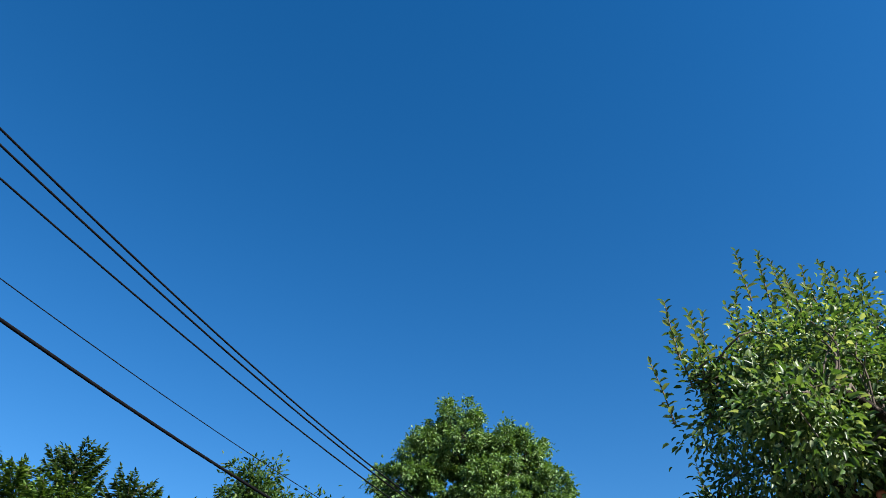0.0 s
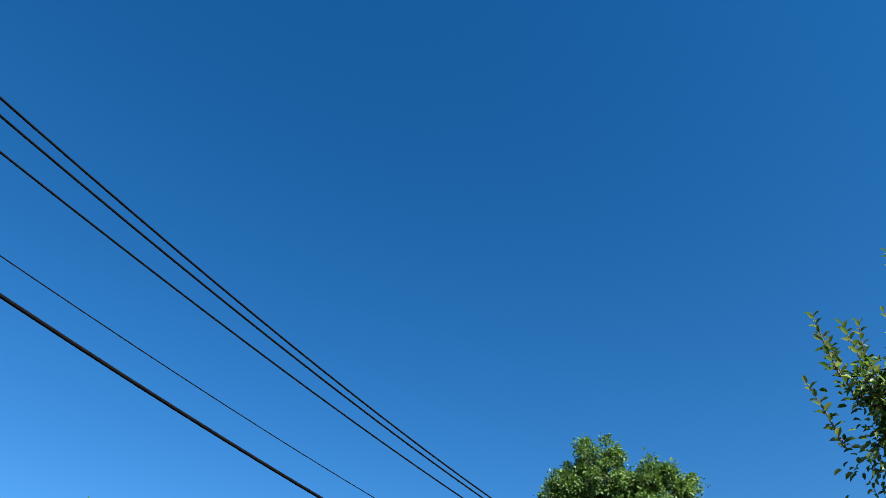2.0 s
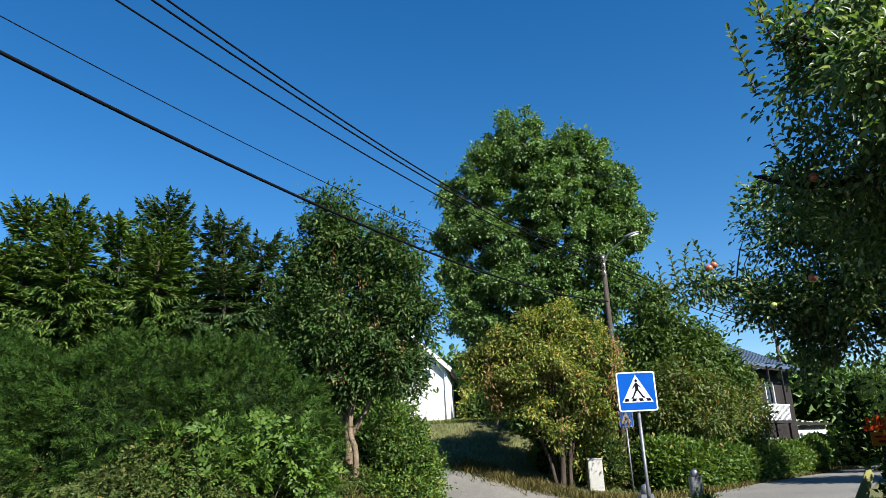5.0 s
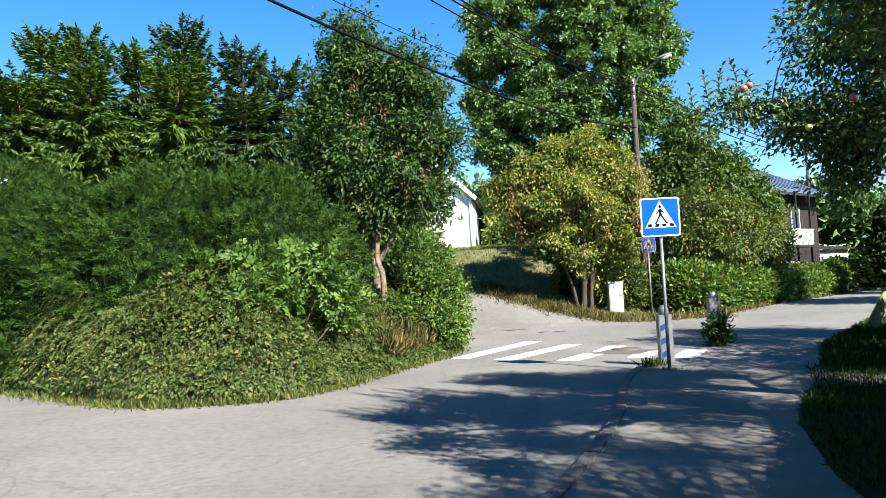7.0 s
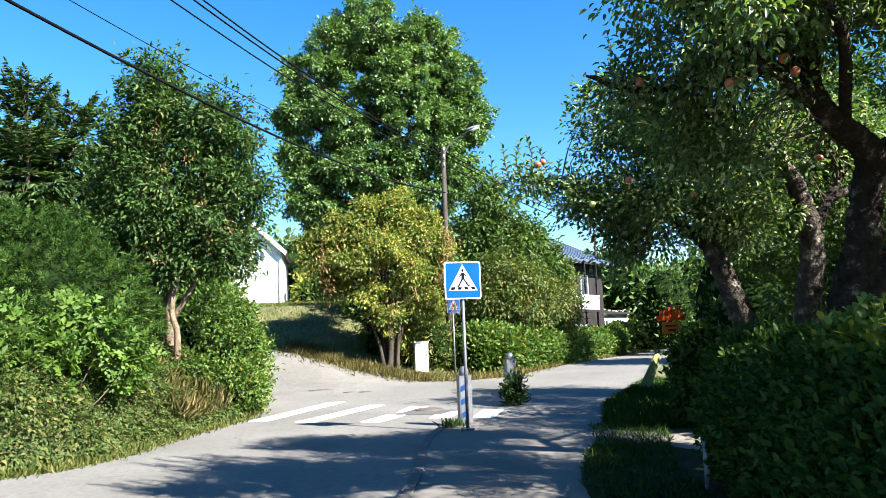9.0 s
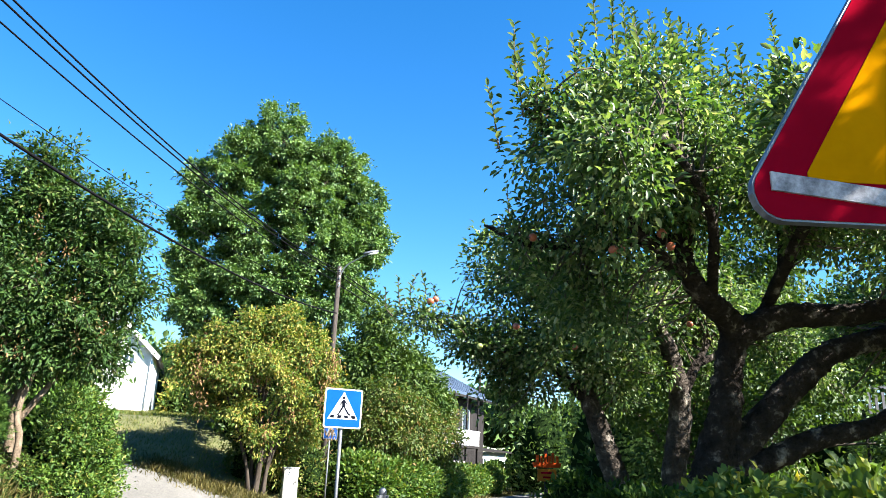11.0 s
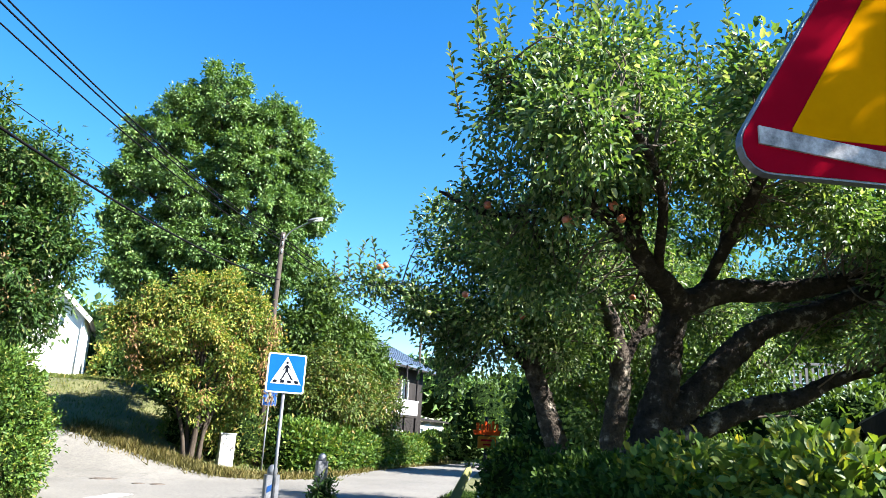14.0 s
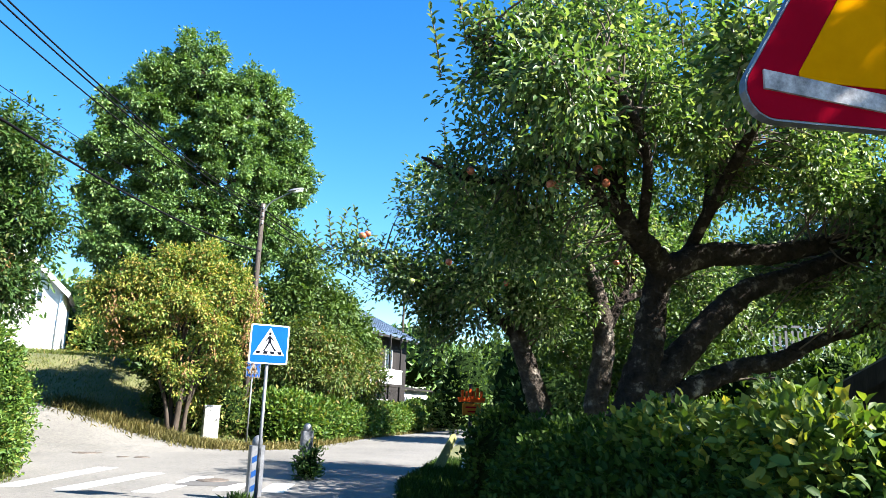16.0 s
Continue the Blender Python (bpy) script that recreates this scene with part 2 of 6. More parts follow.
SIGN_RED = sign_paint("sign_red", (0.21, 0.0025, 0.012), 0.6, 0.85, 0.0)
SIGN_YELLOW = sign_paint("sign_yellow", (0.45, 0.185, 0.001), 0.6, 0.85, 0.0)
SIGN_ORANGE = sign_paint("sign_orange", (0.407, 0.0518, 0.0089))
SIGN_AMBER = sign_paint("sign_amber", (0.37, 0.1258, 0.0148))
STICKER = rough_material("flaking_sticker", (0.08, 0.075, 0.08), (0.4, 0.39, 0.39), 26.0, 120.0, 0.7, 0.3, 0.002)
CABLE = rough_material("black_cable", (0.003, 0.003, 0.004), (0.006, 0.006, 0.007), 5.0, 40.0, 1.0, 0.0, gloss=0.05)
GLASS_M, _gnt, _gp = material("window_glass")
_gp.inputs["Base Color"].default_value = (0.03, 0.045, 0.06, 1)
_gp.inputs["Roughness"].default_value = 0.06
_gp.inputs["Specular IOR Level"].default_value = 0.8
LAMPGLASS, _lnt, _lp = material("lamp_cover")
_lp.inputs["Base Color"].default_value = (0.75, 0.76, 0.74, 1)
_lp.inputs["Roughness"].default_value = 0.25
APPLE_SKIN = rough_material("apple_skin", (0.315, 0.048, 0.0275), (0.375, 0.156, 0.0715), 9.0, 60.0, 0.35, 0.0)
APPLE_GREEN = rough_material("green_apple_skin", (0.35, 0.42, 0.1), (0.5, 0.52, 0.18), 9.0, 60.0, 0.35, 0.0)
TARP = rough_material("pale_yellow_board", (0.15, 0.15, 0.05), (0.24, 0.24, 0.09), 3.0, 30.0, 0.8, 0.2, 0.004, gloss=0.2)


# ---------- building helpers ----------
def raw(name, verts, faces, mat, parent=None, origin=(0, 0, 0), smooth=False, label="", kind=""):
    """One mesh object from arrays; verts in world metres, kept relative to origin (the parent's place)."""
    V = np.asarray(verts, dtype=np.float64) - np.asarray(origin)
    F = np.asarray(faces, dtype=np.int32)
    me = bpy.data.meshes.new(name)
    n, k = F.shape
    me.vertices.add(len(V))
    me.vertices.foreach_set("co", V.astype(np.float32).ravel())
    me.loops.add(n * k)
    me.loops.foreach_set("vertex_index", F.ravel())
    me.polygons.add(n)
    me.polygons.foreach_set("loop_start", np.arange(0, n * k, k, dtype=np.int32))
    me.polygons.foreach_set("loop_total", np.full(n, k, dtype=np.int32))
    if smooth:
        me.polygons.foreach_set("use_smooth", np.ones(n, dtype=bool))
    me.update(calc_edges=True)
    me.materials.append(mat)
    ob = new(name, me)
    if parent:
        ob.parent = parent
    else:
        ob.location = origin
    return tagged(ob, label=label, kind=kind)


def part(name, bm, mat, parent=None, label="", bevel=0.0, smooth=False):
    if bevel:
        bmesh.ops.bevel(bm, geom=bm.edges[:], offset=bevel, segments=2, affect="EDGES", profile=0.5)
    me = bpy.data.meshes.new(name)
    bmesh.ops.recalc_face_normals(bm, faces=bm.faces[:])
    bm.to_mesh(me)
    bm.free()
    if smooth:
        for p in me.polygons:
            p.use_smooth = True
    me.materials.append(mat)
    ob = new(name, me)
    if parent:
        ob.parent = parent
    return tagged(ob, label=label)


def root(name, at, label, category, group="", turn=0.0):
    ob = new(name)
    ob.empty_display_size = 0.2
    ob.location = at
    ob.rotation_euler = (0, 0, turn)
    return tagged(ob, label, category, group)


def box(x0, x1, y0, y1, z0, z1, bm=None):
    bm = bm or bmesh.new()
    vs = [bm.verts.new(p) for p in ((x0, y0, z0), (x1, y0, z0), (x1, y1, z0), (x0, y1, z0), (x0, y0, z1), (x1, y0, z1), (x1, y1, z1), (x0, y1, z1))]
    for f in ((0, 3, 2, 1), (4, 5, 6, 7), (0, 1, 5, 4), (1, 2, 6, 5), (2, 3, 7, 6), (3, 0, 4, 7)):
        bm.faces.new([vs[i] for i in f])
    return bm


def prism(outline, axis, a, b, bm=None):
    """An outline of (u, v) pairs pushed from a to b along an axis; y: (u, ., v), z: (u, v, .)."""
    bm = bm or bmesh.new()
    put = (lambda u, v, w: (u, w, v)) if axis == "y" else (lambda u, v, w: (u, v, w)) if axis == "z" else (lambda u, v, w: (w, u, v))
    lo = [bm.verts.new(put(u, v, a)) for u, v in outline]
    hi = [bm.verts.new(put(u, v, b)) for u, v in outline]
    bm.faces.new(lo)
    bm.faces.new(hi[::-1])
    for i in range(len(lo)):
        j = (i + 1) % len(lo)
        bm.faces.new((lo[i], hi[i], hi[j], lo[j]))
    return bm


def rounded(points, r, seg=6):
    """The outline with its corners rounded."""
    out = []
    n = len(points)
    for i in range(n):
        p, a, b = Vector(points[i]), Vector(points[i - 1]), Vector(points[(i + 1) % n])
        da, db = (a - p).normalized(), (b - p).normalized()
        half = math.acos(max(-1, min(1, da.dot(db)))) / 2
        t = r / math.tan(half)
        c = p + (da + db).normalized() * (r / math.sin(half))
        s, e = p + da * t - c, p + db * t - c
        for k in range(seg + 1):
            f = k / seg
            v = s.lerp(e, f).normalized() * r
            out.append(tuple(c + v))
    return out


def smooth_line(pts, n):
    """A Catmull-Rom curve through the points, n steps a span."""
    P = [np.array(p, float) for p in pts]
    P = [2 * P[0] - P[1]] + P + [2 * P[-1] - P[-2]]
    out = []
    for i in range(1, len(P) - 2):
        for k in range(n):
            t = k / n
            a, b, c, d = P[i - 1], P[i], P[i + 1], P[i + 2]
            out.append(0.5 * (2 * b + (c - a) * t + (2 * a - 5 * b + 4 * c - d) * t * t + (3 * b - a - 3 * c + d) * t ** 3))
    out.append(P[-2])
    return np.array(out)


def tube(pts, radii, sides=8, lumps=0.0, rng=None, caps=True):
    """Verts and quads of a tapered tube along a line; radii at its two ends or one a point."""
    P = np.asarray(pts, float)
    n = len(P)
    R = np.interp(np.linspace(0, 1, n), np.linspace(0, 1, len(radii)), radii)
    T = np.gradient(P, axis=0)
    T /= np.linalg.norm(T, axis=1)[:, None] + 1e-9
    up = np.array((0.31, 0.17, 0.94)) if abs(T[0][2]) < 0.8 else np.array((0.9, 0.3, 0.1))
    S = np.cross(T, up)
    S /= np.linalg.norm(S, axis=1)[:, None] + 1e-9
    U = np.cross(S, T)
    a = np.linspace(0, 2 * math.pi, sides, endpoint=False)
    ring = np.cos(a)[None, :, None] * S[:, None, :] + np.sin(a)[None, :, None] * U[:, None, :]
    rr = np.repeat(R[:, None], sides, 1)
    if lumps:
        rr = rr * (1 + lumps * rng.normal(size=rr.shape))
    V = (P[:, None, :] + ring * rr[:, :, None]).reshape(-1, 3)
    i, j = np.meshgrid(np.arange(n - 1), np.arange(sides), indexing="ij")
    k = (j + 1) % sides
    F = np.stack([i * sides + j, i * sides + k, (i + 1) * sides + k, (i + 1) * sides + j], -1).reshape(-1, 4)
    if caps:
        V = np.vstack([V, P[:1], P[-1:]])
        c0, c1 = n * sides, n * sides + 1
        jj = np.arange(0, sides, 2)
        k1, k2 = (jj + 1) % sides, (jj + 2) % sides
        F = np.vstack([F, np.stack([np.full_like(jj, c0), k2, k1, jj], -1), np.stack([np.full_like(jj, c1), (n - 1) * sides + jj, (n - 1) * sides + k1, (n - 1) * sides + k2], -1)])
    return V, F


def joined(pieces):
    V, F, o = [], [], 0
    for v, f in pieces:
        V.append(v)
        F.append(f + o)
        o += len(v)
    return np.vstack(V), np.vstack(F)


def unit(a):
    return a / (np.linalg.norm(a, axis=1)[:, None] + 1e-9)


def leaves(P, A, N, L, W, fold=0.22, bend=0.18, full=True):
    """Verts and triangles of leaves at P that point along A and face N, folded along the rib."""
    A = unit(A)
    S = unit(np.cross(A, N))
    U = np.cross(S, A)
    L, W = L[:, None], W[:, None]
    v0 = P
    v1 = P + A * L * 0.42 + S * W * 0.5 + U * W * fold
    v3 = P + A * L * 0.42 - S * W * 0.5 + U * W * fold
    v4 = P + A * L - U * L * bend
    n = len(P)
    b = np.arange(n)[:, None]
    if full:
        m = P + A * L * 0.5 - U * L * bend * 0.2
        side = S * W * 0.5
        lift = U * W * fold
        r1, l1 = P + A * L * 0.24 + side * 0.82 + lift * 0.8, P + A * L * 0.24 - side * 0.82 + lift * 0.8
        r2, l2 = P + A * L * 0.66 + side * 0.86 + lift - U * L * bend * 0.4, P + A * L * 0.66 - side * 0.86 + lift - U * L * bend * 0.4
        V = np.stack([v0, r1, r2, v4, l2, l1, m], 1).reshape(-1, 3)
        F = (b[:, :, None] * 7 + np.array([(0, 1, 6), (1, 2, 6), (2, 3, 6), (3, 4, 6), (4, 5, 6), (5, 0, 6)])[None]).reshape(-1, 3)
    else:
        V = np.stack([v0, v1, v4, v3], 1).reshape(-1, 3)
        F = (b[:, :, None] * 4 + np.array([(0, 1, 2), (0, 2, 3)])[None]).reshape(-1, 3)
    return V, F


def on_lobes(lobes, n, rng, shell=0.3, lump=0.16, freq=1.3, low=-1.0):
    """Points in the outer shell of a set of ellipsoids (cx, cy, cz, rx, ry, rz), and the way out; none deep inside another."""
    L = np.array(lobes, float)
    area = (L[:, 3] * L[:, 4] * L[:, 5]) ** (2 / 3)
    P, O = [], []
    have = 0
    while have < n:
        m = n * 2
        k = rng.choice(len(L), m, p=area / area.sum())
        d = unit(rng.normal(size=(m, 3)))
        d = d[d[:, 2] > low][:m]
        k = k[:len(d)]
        f = freq / L[k, 3:].mean(1)[:, None] * 2.2
        w = np.sin(d * 5.1 * f * L[k, 3:] + k[:, None] * 1.7)
        bumpy = 1 + lump * (w[:, 0] * w[:, 1] + w[:, 2] * 0.7 + 0.6 * np.sin(9.0 * d[:, 0] + 7 * d[:, 2] + k) * np.sin(8 * d[:, 1] + 3 * k))
        r = bumpy * (1 - shell * rng.random(len(d)) ** 1.4)
        p = L[k, :3] + d * L[k, 3:] * r[:, None]
        inside = np.zeros(len(p), bool)
        for j in range(len(L)):
            q = (p - L[j, :3]) / L[j, 3:]
            inside |= (k != j) & ((q * q).sum(1) < (1 - shell) ** 2 * 0.8)
        P.append(p[~inside])
        O.append(unit(d / L[k, 3:])[~inside])
        have += (~inside).sum()
    return np.vstack(P)[:n], np.vstack(O)[:n]


# Solid lumpy ellipsoids added inside foliage, filling its gaps with painted shade.
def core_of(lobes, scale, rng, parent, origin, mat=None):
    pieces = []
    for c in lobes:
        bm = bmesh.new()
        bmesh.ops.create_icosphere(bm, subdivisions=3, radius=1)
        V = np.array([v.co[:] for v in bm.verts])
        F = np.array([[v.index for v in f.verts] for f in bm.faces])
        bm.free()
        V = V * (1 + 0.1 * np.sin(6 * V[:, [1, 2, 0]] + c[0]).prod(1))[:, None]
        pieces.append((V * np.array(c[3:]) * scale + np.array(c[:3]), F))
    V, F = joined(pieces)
    return raw("shaded_core", V, F, mat or CORE, parent, origin, True, "near-black filler shapes inside the foliage, shade put into their colour", "stuff")


def sprays(C, O, rng, per, length, leaf, wide, out=0.8, up=0.5, jitter=0.45, sag=0.15):
    """Flat sprays: needles or leaflets set left and right along a short axis that starts at C and leads outwards."""
    m = len(C)
    A = unit(O * out + rng.normal(0, jitter, (m, 3)) + np.array((0, 0, up)))
    N = unit(O * 0.6 + np.array((0, 0, 0.6)) + rng.normal(0, 0.5, (m, 3)))
    S = unit(np.cross(A, N))
    U = np.cross(S, A)
    idx = np.repeat(np.arange(m), per)
    t = np.tile(np.linspace(0.05, 1.0, per), m)[:, None]
    side = np.tile(np.where(np.arange(per) % 2, 1.0, -1.0), m)[:, None]
    ln = (length * (0.6 + 0.8 * rng.random(m)))[idx][:, None]
    P = C[idx] + A[idx] * t * ln - np.array((0, 0, sag)) * ln * t * t
    D = A[idx] * (0.45 + 0.5 * t) + S[idx] * side * (0.85 - 0.5 * t) - np.array((0, 0, sag)) * t + rng.normal(0, 0.1, P.shape)
    L = leaf * (1.15 - 0.5 * t[:, 0]) * (0.75 + 0.5 * rng.random(len(P)))
    return leaves(P, D, U[idx] + rng.normal(0, 0.2, P.shape), L, L * wide, 0.15, 0.1, False)


# ---------- ground ----------
BANK = np.array([(-45, 17), (-12, 14.8), (-8.6, 12.6), (-5.7, 10.87), (-3.9, 10.8), (-2.85, 11.8), (-2.1, 14.2), (-1.5, 16.1), (-1.6, 20), (-2.3, 24), (-5, 26.3), (-9, 27.4), (-30, 31)], float)


def step(a, b, x):
    t = np.clip((x - a) / (b - a), 0, 1)
    return t * t * (3 - 2 * t)


def bank_depth(x, y):
    """How far a place lies behind the edge of the planted bank; 0 outside it."""
    x, y = np.asarray(x, float), np.asarray(y, float)
    d = np.full(x.shape, 1e9)
    ins = np.zeros(x.shape, bool)
    poly = np.vstack([BANK, [(-45, 60)]])
    for i in range(len(poly)):
        a, b = poly[i], poly[(i + 1) % len(poly)]
        if i < len(BANK) - 1:
            t = np.clip(((x - a[0]) * (b[0] - a[0]) + (y - a[1]) * (b[1] - a[1])) / ((b - a) ** 2).sum(), 0, 1)
            d = np.minimum(d, np.hypot(x - a[0] - t * (b[0] - a[0]), y - a[1] - t * (b[1] - a[1])))
        cross = (a[1] > y) != (b[1] > y)
        with np.errstate(divide="ignore", invalid="ignore"):
            ins ^= cross & (x < (b[0] - a[0]) * (y - a[1]) / (b[1] - a[1] + 1e-12) + a[0])
    return np.where(ins, d, 0.0)


def ground_z(x, y):
    x, y = np.asarray(x, float), np.asarray(y, float)
    hill = (0.33 * np.clip(y - 23.5, 0, 9) + 0.06 * np.clip(y - 32.5, 0, 16)) * (1 - step(-1.0, 5.5, x - 0.18 * np.clip(y - 24, 0, 40)))
    bank = 1.1 * step(0.0, 2.4, bank_depth(x, y))
    return np.maximum(hill, bank)


def gz(x, y):
    return float(ground_z(np.array([x]), np.array([y]))[0])


gx = np.concatenate([[-900, -400, -180, -90, -60], np.arange(-46, 30, 0.6), [32, 36, 42, 55, 80, 150, 400, 900]])
gy = np.concatenate([[-900, -400, -150, -60, -25], np.arange(-12, 62, 0.6), [64, 70, 80, 100, 150, 300, 600, 1200]])
GX, GY = np.meshgrid(gx, gy, indexing="ij")
GZ = ground_z(GX, GY) - 0.03 + 0.03 * np.sin(GX * 1.7) * np.sin(GY * 1.3) * (GY > 26)
nx, ny = GX.shape
ii, jj = np.meshgrid(np.arange(nx - 1), np.arange(ny - 1), indexing="ij")
F = np.stack([ii * ny + jj, (ii + 1) * ny + jj, (ii + 1) * ny + jj + 1, ii * ny + jj + 1], -1).reshape(-1, 4)
ground = raw("ground", np.stack([GX, GY, GZ], -1).reshape(-1, 3), F, EARTH, smooth=True, label="rough grassy ground rising to a hill", kind="structure")
ground["category"] = "ground"


def sheet(name, outline, lift, mat, label, category, cuts_x=(), cuts_y=(), thick=0.0, flat=None):
    bm = bmesh.new()
    bm.faces.new([bm.verts.new((x, y, 0)) for x, y in outline])
    for c in cuts_x:
        bmesh.ops.bisect_plane(bm, geom=bm.verts[:] + bm.edges[:] + bm.faces[:], plane_co=(c, 0, 0), plane_no=(1, 0, 0))
    for c in cuts_y:
        bmesh.ops.bisect_plane(bm, geom=bm.verts[:] + bm.edges[:] + bm.faces[:], plane_co=(0, c, 0), plane_no=(0, 1, 0))
    for v in bm.verts:
        v.co.z = lift + (flat if flat is not None else gz(v.co.x, v.co.y))
    if thick:
        r = bmesh.ops.extrude_face_region(bm, geom=bm.faces[:])
        for v in [g for g in r["geom"] if isinstance(g, bmesh.types.BMVert)]:
            v.co.z -= thick
    bmesh.ops.triangulate(bm, faces=[f for f in bm.faces if len(f.verts) > 4])
    ob = part(name, bm, mat)
    return tagged(ob, label, category, kind="structure")


ROAD = [(-45, 17)] + [tuple(p) for p in BANK[1:12]] + [(-9, 30.4), (-4.4, 29.0), (-1.1, 26.7), (0.6, 25.5), (1.9, 24.9), (2.9, 24.1), (4.3, 23.9), (6.6, 25.5), (10.75, 31.6), (15.3, 37), (20.8, 43.2), (34, 56),
        (38, 53), (25, 40), (14.7, 30.4), (7.9, 18.4), (5.8, 15.1), (4.6, 12.2), (4.3, 10), (3.4, 7), (2.2, 3.5), (1.2, -1), (-1, -12), (-45, -12)]
road = sheet("road", ROAD, 0.012, ASPHALT, "sun-bleached cracked grey asphalt road at a junction", "road", np.arange(-12, 12, 1.0), np.arange(10, 44, 1.0))

# raised pavement with kerb stones
KERB_LINE = smooth_line([(-4.6, -7), (-2.6, -1.5), (-0.95, 3), (0.2, 6.27), (0.62, 7.6), (1.02, 9.1), (1.36, 11.04), (1.63, 12.1), (1.85, 12.75), (2.35, 13.35), (3.0, 13.3)], 6)
PAVE_OUT = [tuple(p) for p in KERB_LINE] + [(3.7, 12.9), (4.3, 12.0), (4.1, 10), (3.3, 7), (2.1, 3.5), (1.1, -1), (-0.9, -8)]
pavement = sheet("pavement", PAVE_OUT, 0.045, PAVE, "worn asphalt pavement beside the road", "pavement", thick=0.05, flat=0.0)
gravel = sheet("gravel_strip", [(4.12, 12.0), (3.95, 10), (3.7, 8.4), (5.2, 8.6), (8.5, 10.2), (8.0, 11.6), (5.0, 10.9)], 0.028, GRAVEL, "pale gravel at a garden entrance", "gravel", thick=0.02, flat=0.0)

VERGE = [(2.0, 0.2), (1.95, 2.6), (2.02, 4.6), (2.22, 6.5), (2.66, 8.3), (3.2, 9.6), (3.62, 10.4), (4.3, 10.1), (4.6, 9.2), (4.3, 7.4), (3.6, 5.0), (3.0, 2.6), (2.4, 0.2)]
verge = sheet("hedge_verge", VERGE, 0.055, SOIL, "bare soil verge at the foot of the hedge, shade put into its colour", "verge", thick=0.1, flat=0.0)

# zebra crossing
for i, (x0, y0, x1, y1, w) in enumerate([(-1.2, 15.5, 0.4, 18.8, 0.42), (-0.3, 14.95, 1.26, 17.55, 0.42), (0.88, 14.38, 1.5, 15.42, 0.42), (1.7, 15.7, 2.12, 16.75, 0.42), (2.18, 14.42, 2.58, 15.45, 0.42), (2.9, 14.08, 3.42, 15.34, 0.42)]):
    a, b = Vector((x0, y0)), Vector((x1, y1))
    n = Vector((-(b - a).y, (b - a).x)).normalized() * w / 2
    s = sheet("zebra_stripe", [tuple(a + n), tuple(b + n), tuple(b - n), tuple(a - n)], 0.018, PAINT_ROAD, "worn white crossing stripe on asphalt", "road marking", thick=0.004, flat=0.0)
    s["group"] = "crossing stripes"
sheet("asphalt_patch", [(1.42, 15.35), (2.3, 15.0), (2.75, 15.7), (1.85, 16.05)], 0.019, PATCH, "dark repaired asphalt patch", "road patch", thick=0.005, flat=0.0)


def cover(at, r):
    t = root("manhole_cover", at, "round rusty cast iron cover set in the asphalt", "manhole", "road covers")
    for name, r0, z in (("frame", r, 0.012), ("lid", r * 0.86, 0.018)):
        bm = bmesh.new()
        bmesh.ops.create_cone(bm, cap_ends=True, segments=28, radius1=r0, radius2=r0 * 0.985, depth=z)
        part(name, bm, IRON, t)
    for k in (-2, -1, 0, 1, 2):
        part("rib", box(-r * 0.6, r * 0.6, k * r * 0.24 - 0.012, k * r * 0.24 + 0.012, 0.009, 0.014), IRON, t)
    return t


cover((-0.08, 23.0, 0.016), 0.36)
cover((0.75, 21.6, 0.016), 0.16)
cover((1.2, 21.5, 0.016), 0.2)
cover((2.2, 16.0, 0.024), 0.3)


# ---------- plants ----------
def blades(name, P, rng, length, width, mat, label, lean=0.5):
    n = len(P)
    A = np.stack([rng.normal(0, lean, n), rng.normal(0, lean, n), np.ones(n)], 1)
    N = unit(rng.normal(size=(n, 3)))
    L = length * (0.5 + rng.random(n))
    V, F = leaves(P, A, N, L, width * (0.7 + 0.6 * rng.random(n)), 0.1, 0.25, False)
    ob = raw(name, V, F, mat, label=label, kind="stuff")
    ob["category"] = "grass"
    return ob


def bush(name, lobes, n, leaf, wide, mat, label, seed, category="bush", core=0.78, shell=0.3, lump=0.16, out=0.9, up=0.5, droop=0.15, full=False, low=-1.0, extra=(), freq=1.3, jitter=0.6):
    rng = np.random.default_rng(seed)
    c = np.array(lobes, float)
    base = (float(c[:, 0].mean()), float(c[:, 1].mean()), gz(c[:, 0].mean(), c[:, 1].mean()))
    t = root(name, base, label, category)
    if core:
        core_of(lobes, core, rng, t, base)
    P, O = on_lobes(lobes, n, rng, shell, lump, freq, low)
    keep = P[:, 2] > ground_z(P[:, 0], P[:, 1])
    P, O = P[keep], O[keep]
    A = O * out + rng.normal(0, jitter, O.shape) + np.array((0, 0, up))
    N = O * 0.7 + np.array((0, 0, 0.7)) + rng.normal(0, 0.55, O.shape)
    L = leaf * (0.6 + 0.8 * rng.random(len(P)))
    V, F = leaves(P, A, N, L, L * wide, 0.2, droop, full)
    raw("foliage", V, F, mat, t, base, kind="stuff")
    for nm, m, k, s in extra:
        Q, O2 = on_lobes(lobes, k, rng, 0.12, lump, freq, 0.0)
        V, F = leaves(Q, O2 + rng.normal(0, 0.5, O2.shape), O2 + rng.normal(0, 0.4, O2.shape), np.full(k, s) * (0.6 + rng.random(k) * 0.8), np.full(k, s * 0.5), 0.2, 0.3, full)
        raw(nm, V, F, m, t, base, kind="stuff")
    return t


